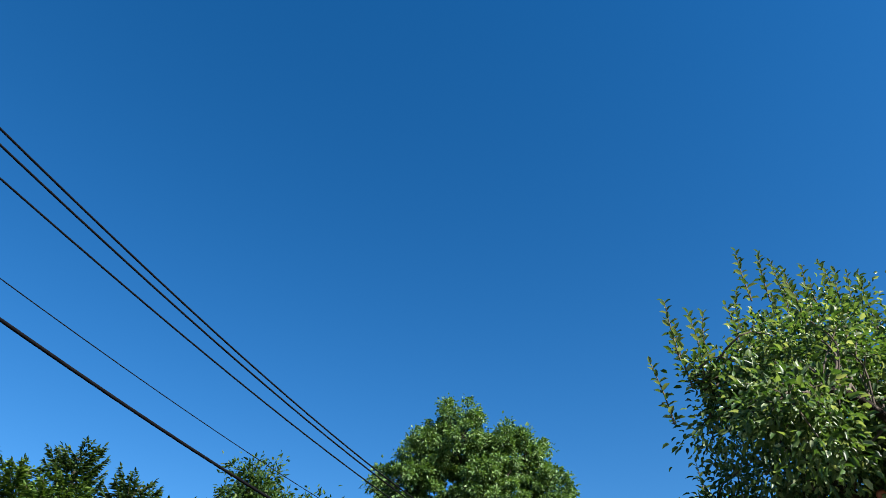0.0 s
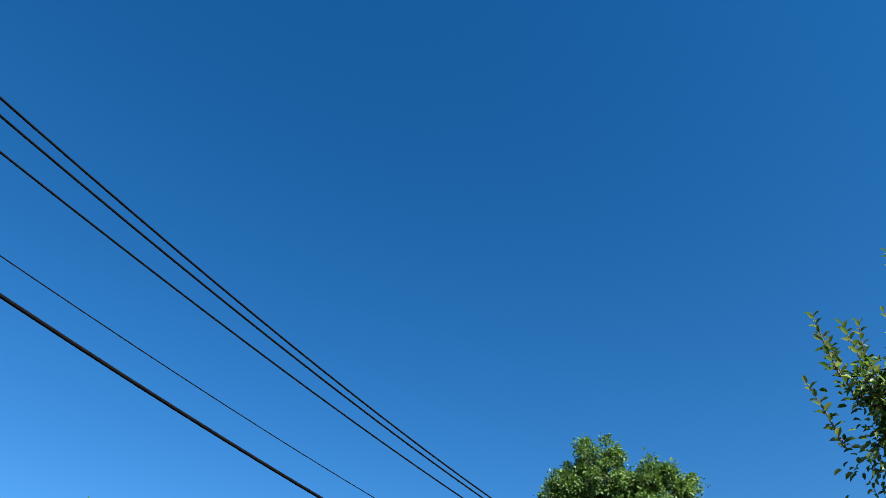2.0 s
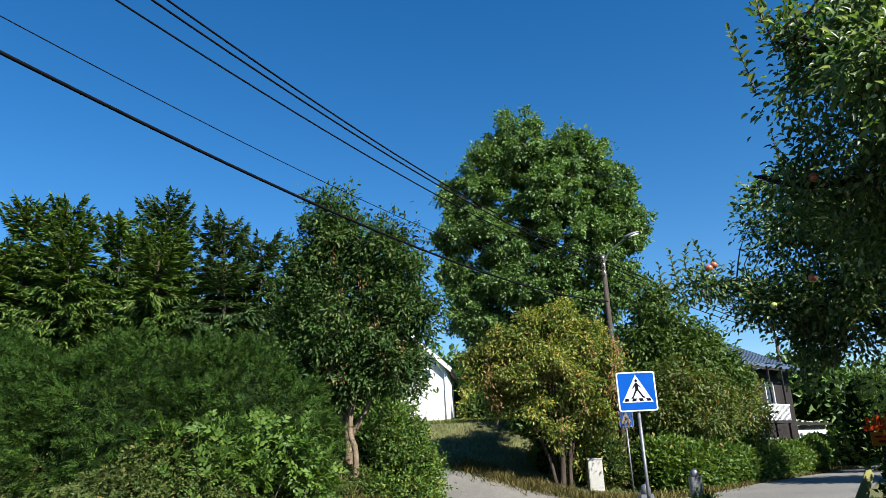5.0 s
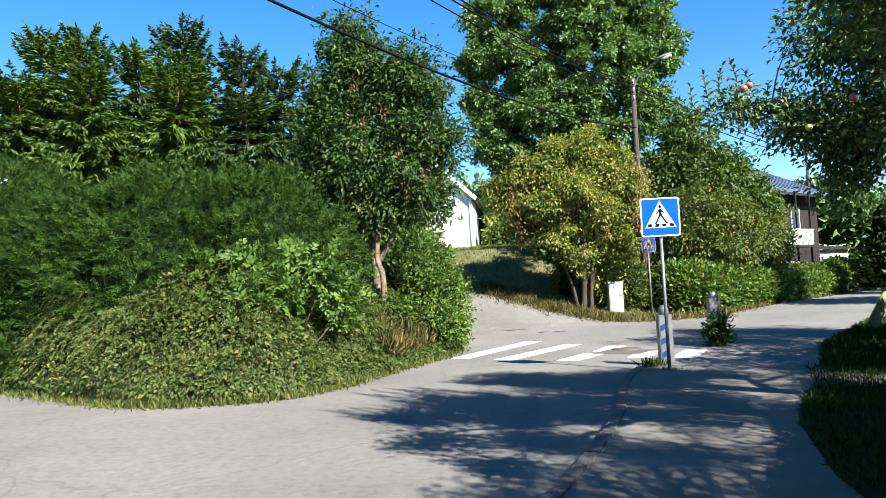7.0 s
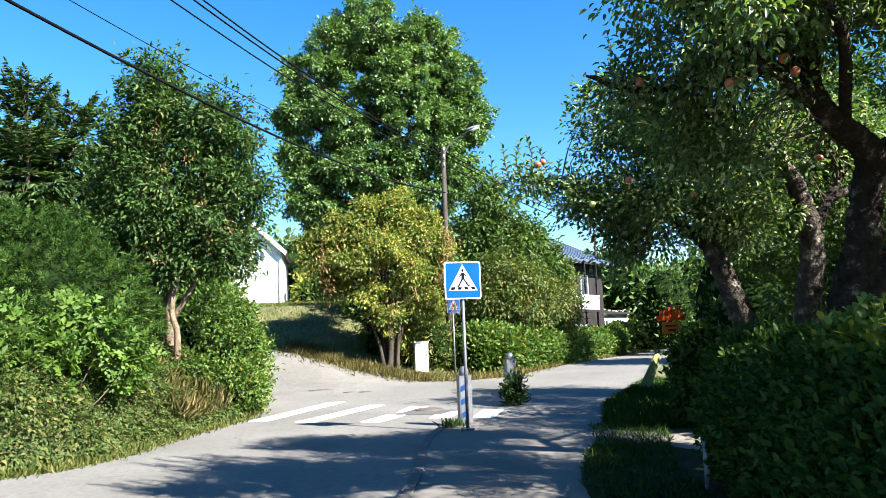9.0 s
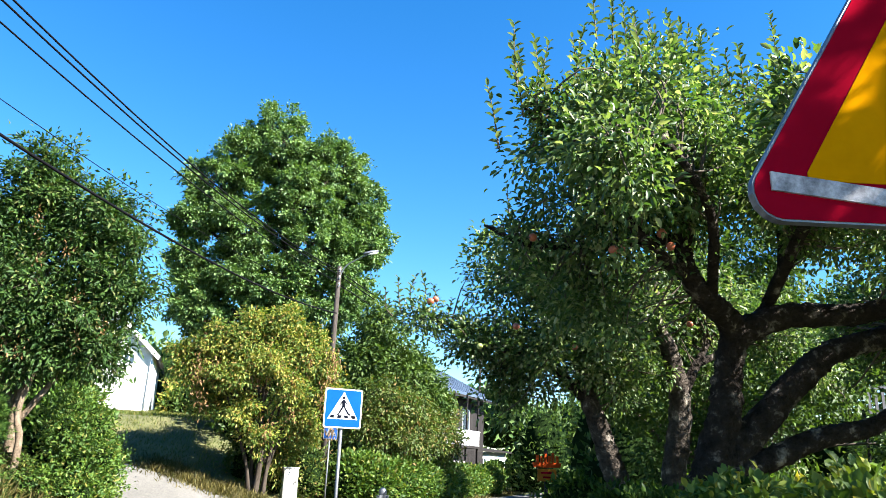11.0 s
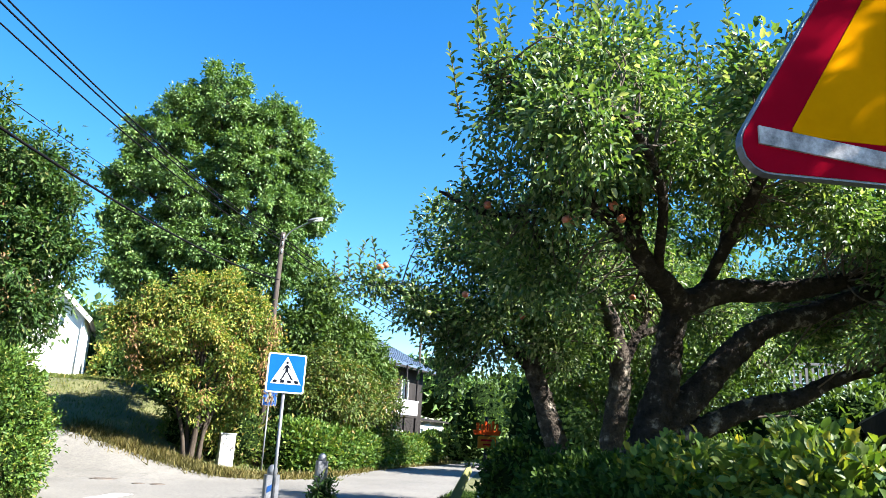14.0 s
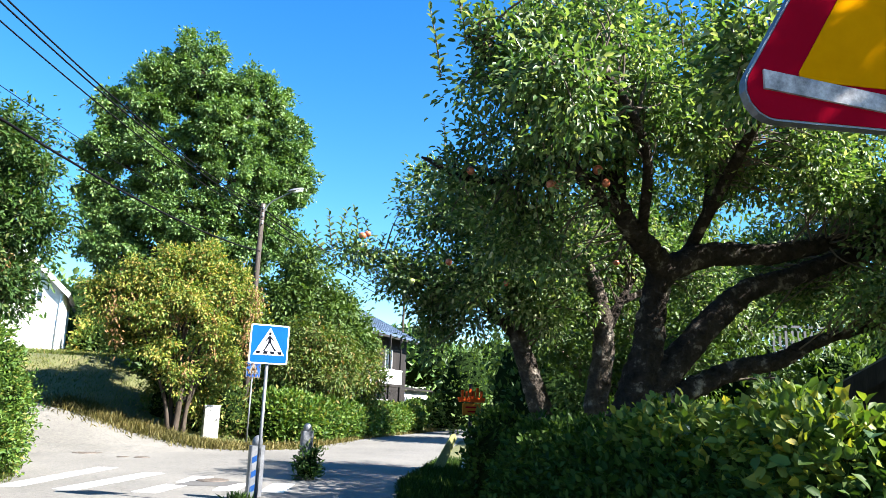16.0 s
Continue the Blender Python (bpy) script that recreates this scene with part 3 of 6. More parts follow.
def tree(name, base, trunk, radius, lobes, clumps, per, spread, leaf, wide, mat, bark, label, seed, category="tree", full=False, droop=0.25, shell=0.55, lump=0.2, limbs=None, core=0.0, sides=10, inner=0.0):
    """A tree: a tapered trunk, a limb for each part of the crown, twigs, and leaves in clumps round the twigs' ends."""
    rng = np.random.default_rng(seed)
    t = root(name, base, label, category)
    line = smooth_line(trunk, 5)
    V, F = tube(line, radius, sides, 0.04, rng)
    raw("trunk", V, F, bark, t, base, True)
    for c in lobes:
        c = np.array(c)
        k = int(np.clip((c[2] - line[0][2]) / (line[-1][2] - line[0][2] + 1e-6) * 0.62, 0.3, 0.97) * (len(line) - 1))
        a = line[k]
        m = (a + c[:3]) / 2 + np.array((0, 0, 0.12)) * np.linalg.norm(c[:3] - a)
        r = np.interp(k / (len(line) - 1), np.linspace(0, 1, len(radius)), radius)
        V, F = tube(smooth_line([a, m + rng.normal(0, 0.12, 3) * r * 4, c[:3]], 5), (r * 0.62, r * 0.18), 7, 0.05, rng)
        raw("limb", V, F, bark, t, base, True)
    C, O = on_lobes(lobes, clumps, rng, shell, lump)
    keep = C[:, 2] > ground_z(C[:, 0], C[:, 1]) + 0.3
    C, O = C[keep], O[keep]
    La = np.array(lobes, float)
    near = np.argmin(((C[:, None, :] - La[None, :, :3]) ** 2).sum(2), 1)
    pieces = []
    for c, k in zip(C, near):
        a = La[k, :3] * 0.75 + c * 0.25
        m = (a + c) / 2 + rng.normal(0, 0.08, 3) * np.linalg.norm(c - a)
        r = radius[-1] * 0.22
        pieces.append(tube([a, m, c], (r, r * 0.3), 3, caps=False))
    V, F = joined(pieces)
    raw("twig_growth", V, F, TWIG if bark is not BARK_DARK else BARK_DARK, t, base, True, kind="stuff")
    n = len(C) * per
    idx = np.repeat(np.arange(len(C)), per)
    sp = spread * (0.6 + 0.8 * rng.random(len(C)))[idx]
    off = rng.normal(0, 1, (n, 3))
    P = C[idx] + off * sp[:, None] * np.array((0.6, 0.6, 0.5))
    if inner:
        q = rng.random(n) < inner
        P[q] = P[q] * 0.7 + La[near[idx[q]], :3] * 0.3
    A = O[idx] * 0.5 + unit(off) * 0.8 + rng.normal(0, 0.5, (n, 3)) + np.array((0, 0, -droop))
    N = np.array((0, 0, 0.8)) + O[idx] * 0.5 + rng.normal(0, 0.6, (n, 3))
    L = leaf * (0.6 + 0.7 * rng.random(n))
    V, F = leaves(P, A, N, L, L * wide, 0.2, 0.2, full)
    raw("crown", V, F, mat, t, base, kind="stuff")
    if core:
        core_of(lobes, core, rng, t, base)
    return t


def spruce(base, h, r, mat, seed, label, dens=1.0, low=0.08):
    rng = np.random.default_rng(seed)
    t = root("spruce_tree", base, label, "tree", "spruces behind the hedge")
    b = np.array(base)
    lean = rng.normal(0, 0.15, 2)
    V, F = tube([b, b + (lean[0] * 0.5, lean[1] * 0.5, h * 0.5), b + (lean[0], lean[1], h)], (0.16, 0.1, 0.015), 7)
    raw("trunk", V, F, BARK_DARK, t, base, True)
    Ps, As, Ls, Ws, boughs = [], [], [], [], []
    z = h * low
    while z < h - 0.1:
        f = 1 - z / h
        k = 6 if f > 0.12 else 4
        a0 = rng.random() * 6.28
        for i in range(k):
            a = a0 + i * 6.283 / k + rng.normal(0, 0.2)
            ln = (r * f ** 0.5 * (0.62 + 0.55 * rng.random()) + 0.14)
            o = b + np.array((lean[0] * z / h, lean[1] * z / h, z))
            d = np.array((math.cos(a), math.sin(a), 0))
            rise = 0.75 if f < 0.15 else 0.15
            s = np.linspace(0, 1, 6)[:, None]
            line = o + d * ln * s + np.array((0, 0, 1)) * ln * (rise * s - 0.55 * s * (1 - f * 0.3) * (rise < 0.5) + 0.25 * s * s)
            boughs.append(tube(line, (0.018 + 0.02 * f, 0.006), 3, caps=False))
            m = max(5, int(ln / 0.1 * dens * 2.2))
            q = rng.random(m) ** 0.75
            pts = np.stack([np.interp(q, s[:, 0], line[:, c]) for c in range(3)], 1)
            side = np.cross(d, (0, 0, 1))
            sgn = np.where(rng.random(m) < 0.5, -1, 1)[:, None]
            A = d * 0.75 + side * sgn * (0.25 + 0.7 * rng.random((m, 1))) + np.array((0, 0, 1)) * (0.25 if f < 0.2 else -0.95) * rng.random((m, 1)) + rng.normal(0, 0.15, (m, 3))
            Ps.append(pts), As.append(A)
            Ls.append((0.2 + 0.32 * (1 - q) * min(1, ln)) * (0.7 + 0.6 * rng.random(m)))
            Ps.append(line[-1:]), As.append((line[-1] - line[-2])[None] + (0, 0, 0.02)), Ls.append(np.array([0.22]))
        z += 0.24 + 0.16 * f
    tip = b + np.array((lean[0], lean[1], h - 0.1))
    Ps.append(np.repeat(tip[None], 5, 0)), As.append(np.array([(0, 0, 1.0), (0.5, 0, 0.8), (-0.5, 0.1, 0.8), (0, 0.5, 0.8), (0, -0.5, 0.8)])), Ls.append(np.full(5, 0.3))
    P, A, L = np.vstack(Ps), np.vstack(As), np.concatenate(Ls)
    N = np.array((0, 0, 1.0)) + rng.normal(0, 0.5, P.shape)
    V, F = leaves(P, A, N, L * 1.0, 0.065 + 0.035 * rng.random(len(P)), 0.25, 0.12, False)
    raw("needles", V, F, mat, t, base, kind="stuff")
    V, F = joined(boughs)
    raw("bough_growth", V, F, BARK_DARK, t, base, True, kind="stuff")
    return t


# oak on the hill
OAK_LOBES = [(3.2, 48, 22.0, 2.2, 2.6, 2.8), (1.2, 48, 21.0, 1.8, 2, 1.8), (5.2, 48, 20.6, 1.8, 2, 2.0), (7.2, 48, 21.0, 2.3, 2.6, 2.4), (9.3, 48, 18.9, 1.7, 2.2, 1.7), (-0.2, 48, 18.8, 2.0, 2.4, 1.8), (5.0, 47.4, 18.0, 3.2, 3.0, 2.6), (9.6, 48, 16.2, 1.9, 2.4, 2.2), (-1.3, 48, 16.0, 1.8, 2.0, 1.3), (-0.5, 48, 17.4, 1.6, 1.8, 1.2),
             (1.6, 47, 15.6, 2.2, 2.6, 1.9), (6.6, 46.6, 14.6, 2.8, 2.6, 2.2), (9.4, 48, 12.6, 1.6, 2.0, 1.7), (-1.5, 47.6, 13.4, 1.2, 1.5, 1.0), (0.6, 47.4, 12.8, 1.8, 2.0, 1.4), (3.6, 46.8, 12.0, 2.6, 2.4, 1.9), (7.6, 47, 11.0, 2.2, 2.2, 1.7), (0.2, 48, 10.2, 1.9, 2.0, 1.5), (4.4, 47.4, 9.2, 2.8, 2.4, 1.9), (1.2, 48, 7.6, 2.1, 2.2, 1.6), (6.6, 48, 8, 2.4, 2.2, 1.8), (-0.9, 47.6, 10.4, 1.3, 1.5, 1.1), (-0.8, 47.6, 11.8, 1.3, 1.5, 1.0), (-0.3, 47.8, 6.6, 1.4, 1.5, 1.2)]
oz = gz(4.2, 48) - 0.1
tree("oak_tree", (4.4, 48, oz), [(4.4, 48, oz), (4.3, 48, oz + 4), (4.5, 48, oz + 9), (4.8, 48, oz + 15)], (0.55, 0.42, 0.3, 0.1), OAK_LOBES,
     1900, 115, 0.32, 0.225, 0.62, OAK, BARK_DARK, "tall broad oak with a dense green crown on the hill", 11, shell=0.5, lump=0.16)

# rowan-like tree on the bank with withered clusters
rw = (-3.15, 16.9, gz(-3.15, 16.9))
row = tree("street_tree", rw, [(-3.15, 16.9, rw[2] - 0.05), (-3.05, 16.9, 1.7), (-3.1, 16.9, 2.5), (-3.0, 16.9, 3.6), (-3.15, 16.9, 5.6)], (0.17, 0.12, 0.1, 0.085, 0.04),
     [(-3.4, 16.9, 6.8, 0.75, 0.8, 1.0), (-3.9, 16.9, 5.4, 0.95, 1.0, 1.2), (-2.3, 16.9, 6.1, 1.0, 1.0, 0.95), (-1.75, 16.8, 4.9, 0.85, 0.9, 1.1), (-3.0, 16.5, 4.6, 1.1, 0.9, 1.1), (-4.1, 16.9, 4.0, 0.85, 0.9, 0.9), (-1.95, 16.8, 3.6, 0.7, 0.8, 0.7), (-3.0, 16.7, 3.4, 0.9, 0.8, 0.6)],
     980, 52, 0.2, 0.12, 0.42, ROWAN, BARK_TAN, "dark green street tree with withered brown clusters", 21, shell=0.6, inner=0.2)
rng = np.random.default_rng(5)
Q = np.array([(-3.25, 16.3, 6.0), (-3.1, 16.2, 5.2), (-2.3, 16.1, 4.4), (-3.3, 16.1, 3.4), (-3.05, 16.1, 3.35), (-2.2, 16.2, 3.6), (-1.8, 16.3, 3.9), (-2.6, 16.1, 5.4)])
P = np.repeat(Q, 26, 0) + rng.normal(0, 1, (len(Q) * 26, 3)) * np.array((0.06, 0.06, 0.17))
V, F = leaves(P, rng.normal(0, 0.4, P.shape) + (0, 0, -1), rng.normal(size=P.shape), np.full(len(P), 0.09), np.full(len(P), 0.04), full=False)
raw("withered_foliage", V, F, DRY, row, rw, kind="stuff", label="reddish brown withered clusters")
V, F = tube(smooth_line([(-2.9, 16.6, rw[2]), (-2.85, 16.5, 1.7), (-2.98, 16.55, 2.3), (-2.8, 16.6, 3.3)], 4), (0.075, 0.06, 0.05), 7, 0.08, np.random.default_rng(3))
raw("side_stem", V, F, BARK_TAN, row, rw, True)

# spruces behind the clipped hedge
for i, (x, y, h, r, m) in enumerate([(-25, 27, 8.6, 2.6, SPRUCE), (-17.2, 26.2, 10.7, 3.2, SPRUCE), (-15.3, 25.6, 10.3, 2.8, SPRUCE), (-13.9, 26.6, 10.2, 2.8, SPRUCE), (-12.9, 28.0, 10.9, 2.8, SPRUCE_BLUE), (-11.3, 25.6, 8.9, 2.9, SPRUCE), (-9.2, 25.2, 9.3, 2.6, SPRUCE_BLUE), (-7.6, 24.8, 8.3, 2.3, SPRUCE_BLUE), (-6.1, 24.6, 7.4, 2.1, SPRUCE_BLUE), (-21, 27, 7.4, 2.6, SPRUCE), (-18, 24.4, 8.4, 2.8, SPRUCE), (-16.4, 23.6, 8.2, 2.8, SPRUCE), (-13.6, 23.2, 8.4, 2.9, SPRUCE), (-10.4, 22.8, 7.6, 2.8, SPRUCE), (-8.0, 22.6, 6.8, 2.4, SPRUCE_BLUE)]):
    spruce((x, y, gz(x, y) - 0.05), h - 0.1, r, m, 40 + i, "dark bluish spruce behind the hedge" if m is SPRUCE_BLUE else "yellowish green spruce with drooping boughs", 2.7)

# clipped yew hedge on the bank
YEW_LOBES = [(-4.9, 14.6, 1.7, 2.0, 1.9, 2.1), (-6.4, 14.4, 1.8, 2.3, 2.0, 2.25), (-8.4, 14.9, 1.7, 2.4, 2.0, 2.25), (-11, 15.8, 1.9, 2.6, 2.1, 2.65), (-14, 17, 2.1, 2.6, 2.2, 2.9), (-17, 18.4, 2.2, 2.8, 2.2, 2.6)]
yew = root("clipped_hedge", (-8.4, 14.9, gz(-8.4, 14.9)), "large rounded clipped evergreen hedge", "hedge")
rng = np.random.default_rng(31)
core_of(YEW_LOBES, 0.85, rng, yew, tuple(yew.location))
C, O = on_lobes(YEW_LOBES, 30000, rng, 0.16, 0.05, 1.3, -0.75)
tuft = 1 + 0.045 * np.sin(C[:, 0] * 3.1 + np.sin(C[:, 2] * 2.7)) * np.sin(C[:, 2] * 3.7 + C[:, 1] * 2.1)
C = C * 1.0 + O * ((tuft - 1) * 3.6)[:, None]
keep = (C[:, 2] > ground_z(C[:, 0], C[:, 1])) & (C[:, 0] > -16) & ((O[:, 1] < 0.35) | (O[:, 2] > 0.55))
V, F = sprays(C[keep], O[keep], rng, 13, 0.27, 0.085, 0.27, 0.75, 0.5, 0.4, 0.3)
raw("foliage", V, F, YEW, yew, tuple(yew.location), kind="stuff")

# bright shrub in front of it
ELDER = [(-4.9, 12.5, 1.25, 0.5, 0.4, 0.55), (-4.3, 12.4, 1.5, 0.45, 0.4, 0.6), (-3.8, 12.6, 1.35, 0.5, 0.4, 0.6), (-5.5, 12.6, 1.55, 0.28, 0.3, 0.5), (-3.2, 12.9, 1.75, 0.3, 0.3, 0.5), (-4.5, 12.6, 2.0, 0.22, 0.25, 0.3), (-3.6, 12.8, 2.15, 0.22, 0.25, 0.28), (-5.9, 12.7, 1.2, 0.25, 0.3, 0.45), (-2.9, 13.2, 1.3, 0.3, 0.3, 0.5), (-5.2, 12.6, 2.05, 0.16, 0.2, 0.3)]
el = root("elder_shrub", (-4.4, 12.6, gz(-4.4, 12.6)), "light green shrub growing against the hedge", "bush")
rng = np.random.default_rng(32)
C, O = on_lobes(ELDER, 900, rng, 0.8, 0.25)
V, F = sprays(C, O, rng, 7, 0.24, 0.125, 0.55, 0.7, 0.25, 0.5, 0.3)
raw("foliage", V, F, BRIGHT, el, tuple(el.location), kind="stuff")
V, F = joined([tube([(c[0] * 0.5 - 2.2, 12.75, gz(c[0] * 0.5 - 2.2, 12.75) - 0.05), (c[0] * 0.8 - 0.9, 12.7, c[2] * 0.6), c[:3]], (0.016, 0.005), 4, caps=False) for c in ELDER])
raw("stems", V, F, TWIG, el, tuple(el.location), True, kind="stuff")

# low arching ground cover over the bank
rng = np.random.default_rng(33)
n = 170000
P = np.stack([rng.uniform(-13, -1.4, n), rng.uniform(10.5, 20, n), np.zeros(n)], 1)
d = bank_depth(P[:, 0], P[:, 1])
keep = (d > 0.02) & (d < 2.7) & (P[:, 1] < 17.5)
P, d = P[keep], d[keep]
g = ground_z(P[:, 0], P[:, 1])
lumps = 0.75 + 0.3 * np.sin(P[:, 0] * 1.9 + 1.1) * np.sin(P[:, 1] * 2.3) + 0.15 * np.sin(P[:, 0] * 5.3) * np.sin(P[:, 1] * 4.7)
top = g + lumps * (0.2 + 1.05 * np.sin(np.clip(d / 1.9, 0, 1) * math.pi * 0.72)) * np.interp(P[:, 0], (-9, -6, -4.2, -3.2), (1.45, 1.3, 1.0, 0.6))
P[:, 2] = g + (top - g) * (1 - 0.5 * rng.random(len(P)) ** 2) + 0.2 * np.clip(rng.random(len(P)) - 0.6, 0, 1) * np.clip(d / 0.6, 0, 1) * (1 + np.sin(P[:, 0] * 11.0) * np.sin(P[:, 1] * 9.0))
gxv = np.stack([bank_depth(P[:, 0] - 0.1, P[:, 1]) - bank_depth(P[:, 0] + 0.1, P[:, 1]), bank_depth(P[:, 0], P[:, 1] - 0.1) - bank_depth(P[:, 0], P[:, 1] + 0.1), np.zeros(len(P))], 1)
outw = unit(gxv + 1e-4)
steep = np.clip(1 - d / 1.6, 0.1, 1)[:, None]
A = outw * 0.8 + np.array((0, 0, -0.7)) * steep + rng.normal(0, 0.65, P.shape) + np.array((0, 0, 0.35)) * (1 - steep)
L = 0.072 * (0.5 + 1.1 * rng.random(len(P)) ** 1.5)
V, F = leaves(P, A, outw * 0.6 + (0, 0, 0.8) + rng.normal(0, 0.45, P.shape), L, L * 0.55, 0.2, 0.2, False)
gc = raw("ground_cover", V, F, COVER, label="low arching ground cover over the roadside bank", kind="stuff")
gc["category"] = "ground cover"
n = 9000
P = np.stack([rng.uniform(-13, -1.4, n), rng.uniform(10.5, 17.5, n), np.zeros(n)], 1)
d = bank_depth(P[:, 0], P[:, 1])
P, d = P[(d > 0.25) & (d < 2.4)], d[(d > 0.25) & (d < 2.4)]
g = ground_z(P[:, 0], P[:, 1])
lumps = 0.75 + 0.3 * np.sin(P[:, 0] * 1.9 + 1.1) * np.sin(P[:, 1] * 2.3)
P[:, 2] = g + lumps * (0.2 + 1.05 * np.sin(np.clip(d / 1.9, 0, 1) * math.pi * 0.72)) * np.interp(P[:, 0], (-9, -6, -4.2, -3.2), (1.45, 1.3, 1.0, 0.6)) - 0.03
down = unit(np.stack([bank_depth(P[:, 0] - 0.1, P[:, 1]) - bank_depth(P[:, 0] + 0.1, P[:, 1]), bank_depth(P[:, 0], P[:, 1] - 0.1) - bank_depth(P[:, 0], P[:, 1] + 0.1), np.zeros(len(P))], 1) + 1e-4)
V, F = sprays(P, down, rng, 18, 0.36, 0.05, 0.62, 0.6, 0.4, 0.5, 0.9)
gs = raw("arching_stems", V, F, COVER, label="arching leafy stems hanging over the roadside bank", kind="stuff")
gs["category"] = "ground cover"

# leafy shrubs at the end of the bank
bush("roadside_shrub", [(-1.95, 17.6, 1.1, 0.6, 0.9, 1.1), (-2.3, 19.3, 1.9, 0.7, 1.2, 1.4), (-1.7, 16.6, 0.65, 0.55, 0.6, 0.7), (-1.5, 18.6, 1.1, 0.45, 0.8, 0.8), (-2.2, 17.2, 2.0, 0.35, 0.5, 0.5), (-1.7, 18.2, 2.1, 0.3, 0.5, 0.5), (-1.45, 17.4, 1.5, 0.3, 0.4, 0.4), (-2.5, 16.3, 0.8, 0.5, 0.4, 0.6), (-1.35, 17.0, 0.5, 0.35, 0.5, 0.5)], 20000, 0.08, 0.52, HEDGE, "leafy green shrub at the bend of the bank", 34, core=0.45, shell=0.75, lump=0.26, up=0.2, droop=0.3)
bush("roadside_shrub", [(-3.4, 23, 2.2, 1.2, 1.6, 1.6), (-4.4, 27, 3.0, 1.5, 2, 1.7), (-3.0, 21, 1.6, 0.9, 1.2, 1.5)], 6000, 0.2, 0.5, BRIGHT, "light green shrub beside the side road", 35, core=0.7, shell=0.4)

# yellowing big bush by the corner
bb = (2.3, 25.9, gz(2.3, 25.9))
yb = tree("yellowing_bush", bb, [(2.3, 25.9, bb[2] - 0.05), (2.35, 25.8, 1.6), (2.2, 25.6, 3.2), (2.3, 25.6, 4.6)], (0.11, 0.09, 0.07, 0.04),
     [(2.2, 25.4, 5.75, 0.85, 0.9, 0.6), (3.1, 25.4, 5.3, 0.75, 0.8, 0.6), (1.3, 25.3, 5.2, 0.75, 0.8, 0.55), (0.4, 25.3, 4.9, 0.65, 0.7, 0.45), (-0.1, 25.2, 4.4, 0.5, 0.6, 0.4), (3.9, 25.5, 4.7, 0.75, 0.8, 0.7), (2.2, 24.9, 4.5, 0.9, 0.7, 0.6), (4.3, 25.7, 3.9, 0.6, 0.7, 0.6), (1.0, 25.0, 4.0, 0.8, 0.7, 0.5),
      (3.0, 25.1, 3.7, 0.8, 0.7, 0.55), (1.6, 25.3, 3.0, 0.6, 0.6, 0.45), (3.4, 25.6, 2.9, 0.6, 0.6, 0.5), (2.9, 26.3, 1.5, 0.6, 0.4, 0.7), (2.2, 25.3, 2.2, 0.5, 0.4, 0.5), (3.7, 25.9, 2.5, 0.5, 0.5, 0.5), (2.7, 25.2, 6.25, 0.4, 0.5, 0.4), (1.6, 25.3, 5.95, 0.35, 0.5, 0.4), (0.6, 25.2, 5.45, 0.35, 0.4, 0.3), (3.7, 25.4, 5.5, 0.35, 0.4, 0.35), (0.6, 26.7, 3.5, 0.8, 0.8, 0.9), (1.2, 27.2, 4.3, 0.9, 0.9, 0.9), (2.2, 26.8, 5.2, 1.0, 0.8, 0.8), (1.4, 27.4, 4.9, 1.0, 0.8, 0.7), (2.8, 27.5, 5.5, 0.9, 0.8, 0.7), (0.4, 27.6, 4.5, 0.7, 0.7, 0.6), (-0.5, 25.2, 4.75, 0.35, 0.4, 0.25), (-0.35, 25.3, 4.1, 0.3, 0.4, 0.35)],
     1600, 46, 0.2, 0.115, 0.5, GOLD, BARK_DARK, "big bush with yellowing leaves and several stems", 51, "bush", shell=0.8, inner=0.2, droop=0.35, lump=0.25)
for k, (x0, y0, x1, y1, z1) in enumerate([(2.1, 25.8, 1.0, 25.4, 3.6), (2.5, 25.9, 3.4, 25.6, 3.8), (2.2, 26.0, 1.7, 25.6, 4.2), (2.55, 25.8, 2.9, 25.3, 4.4)]):
    V, F = tube(smooth_line([(x0, y0, bb[2] - 0.05), (x0 * 0.8 + x1 * 0.2, y0, 1.5), (x1, y1, z1)], 5), (0.075, 0.06, 0.025), 7, 0.06, np.random.default_rng(60 + k))
    raw("stem", V, F, BARK_DARK, yb, bb, True)
rng = np.random.default_rng(64)
Q = np.stack([rng.uniform(-0.1, 4.5, 22), rng.uniform(24.5, 25.0, 22), rng.uniform(2.4, 5.2, 22)], 1)
Q[:, 0] = np.where(rng.random(22) < 0.6, rng.uniform(3.3, 4.6, 22), Q[:, 0])
P = np.repeat(Q, 34, 0) + rng.normal(0, 1, (len(Q) * 34, 3)) * np.array((0.09, 0.09, 0.26))
V, F = leaves(P, rng.normal(0, 0.4, P.shape) + (0, 0, -1), rng.normal(size=P.shape), np.full(len(P), 0.12), np.full(len(P), 0.05), full=False)
raw("dry_foliage", V, F, DRY, yb, bb, kind="stuff", label="reddish brown hanging dry leaves")
bush("corner_undergrowth", [(3.0, 26.8, 1.2, 0.8, 0.5, 1.2), (4.1, 26.9, 1.2, 0.7, 0.5, 1.1), (2.4, 26.4, 0.9, 0.4, 0.35, 0.7), (3.4, 27.6, 1.2, 1.1, 0.7, 1.2), (2.2, 27.5, 1.2, 0.9, 0.7, 1.0), (4.3, 29.2, 1.3, 0.8, 0.6, 1.3), (2.6, 27.8, 2.0, 1.4, 0.7, 1.4), (5.3, 29.2, 1.5, 0.8, 0.7, 1.4)], 15000, 0.11, 0.5, MIXED, "dense green undergrowth below the yellowing bush", 52, core=0.7, shell=0.4)

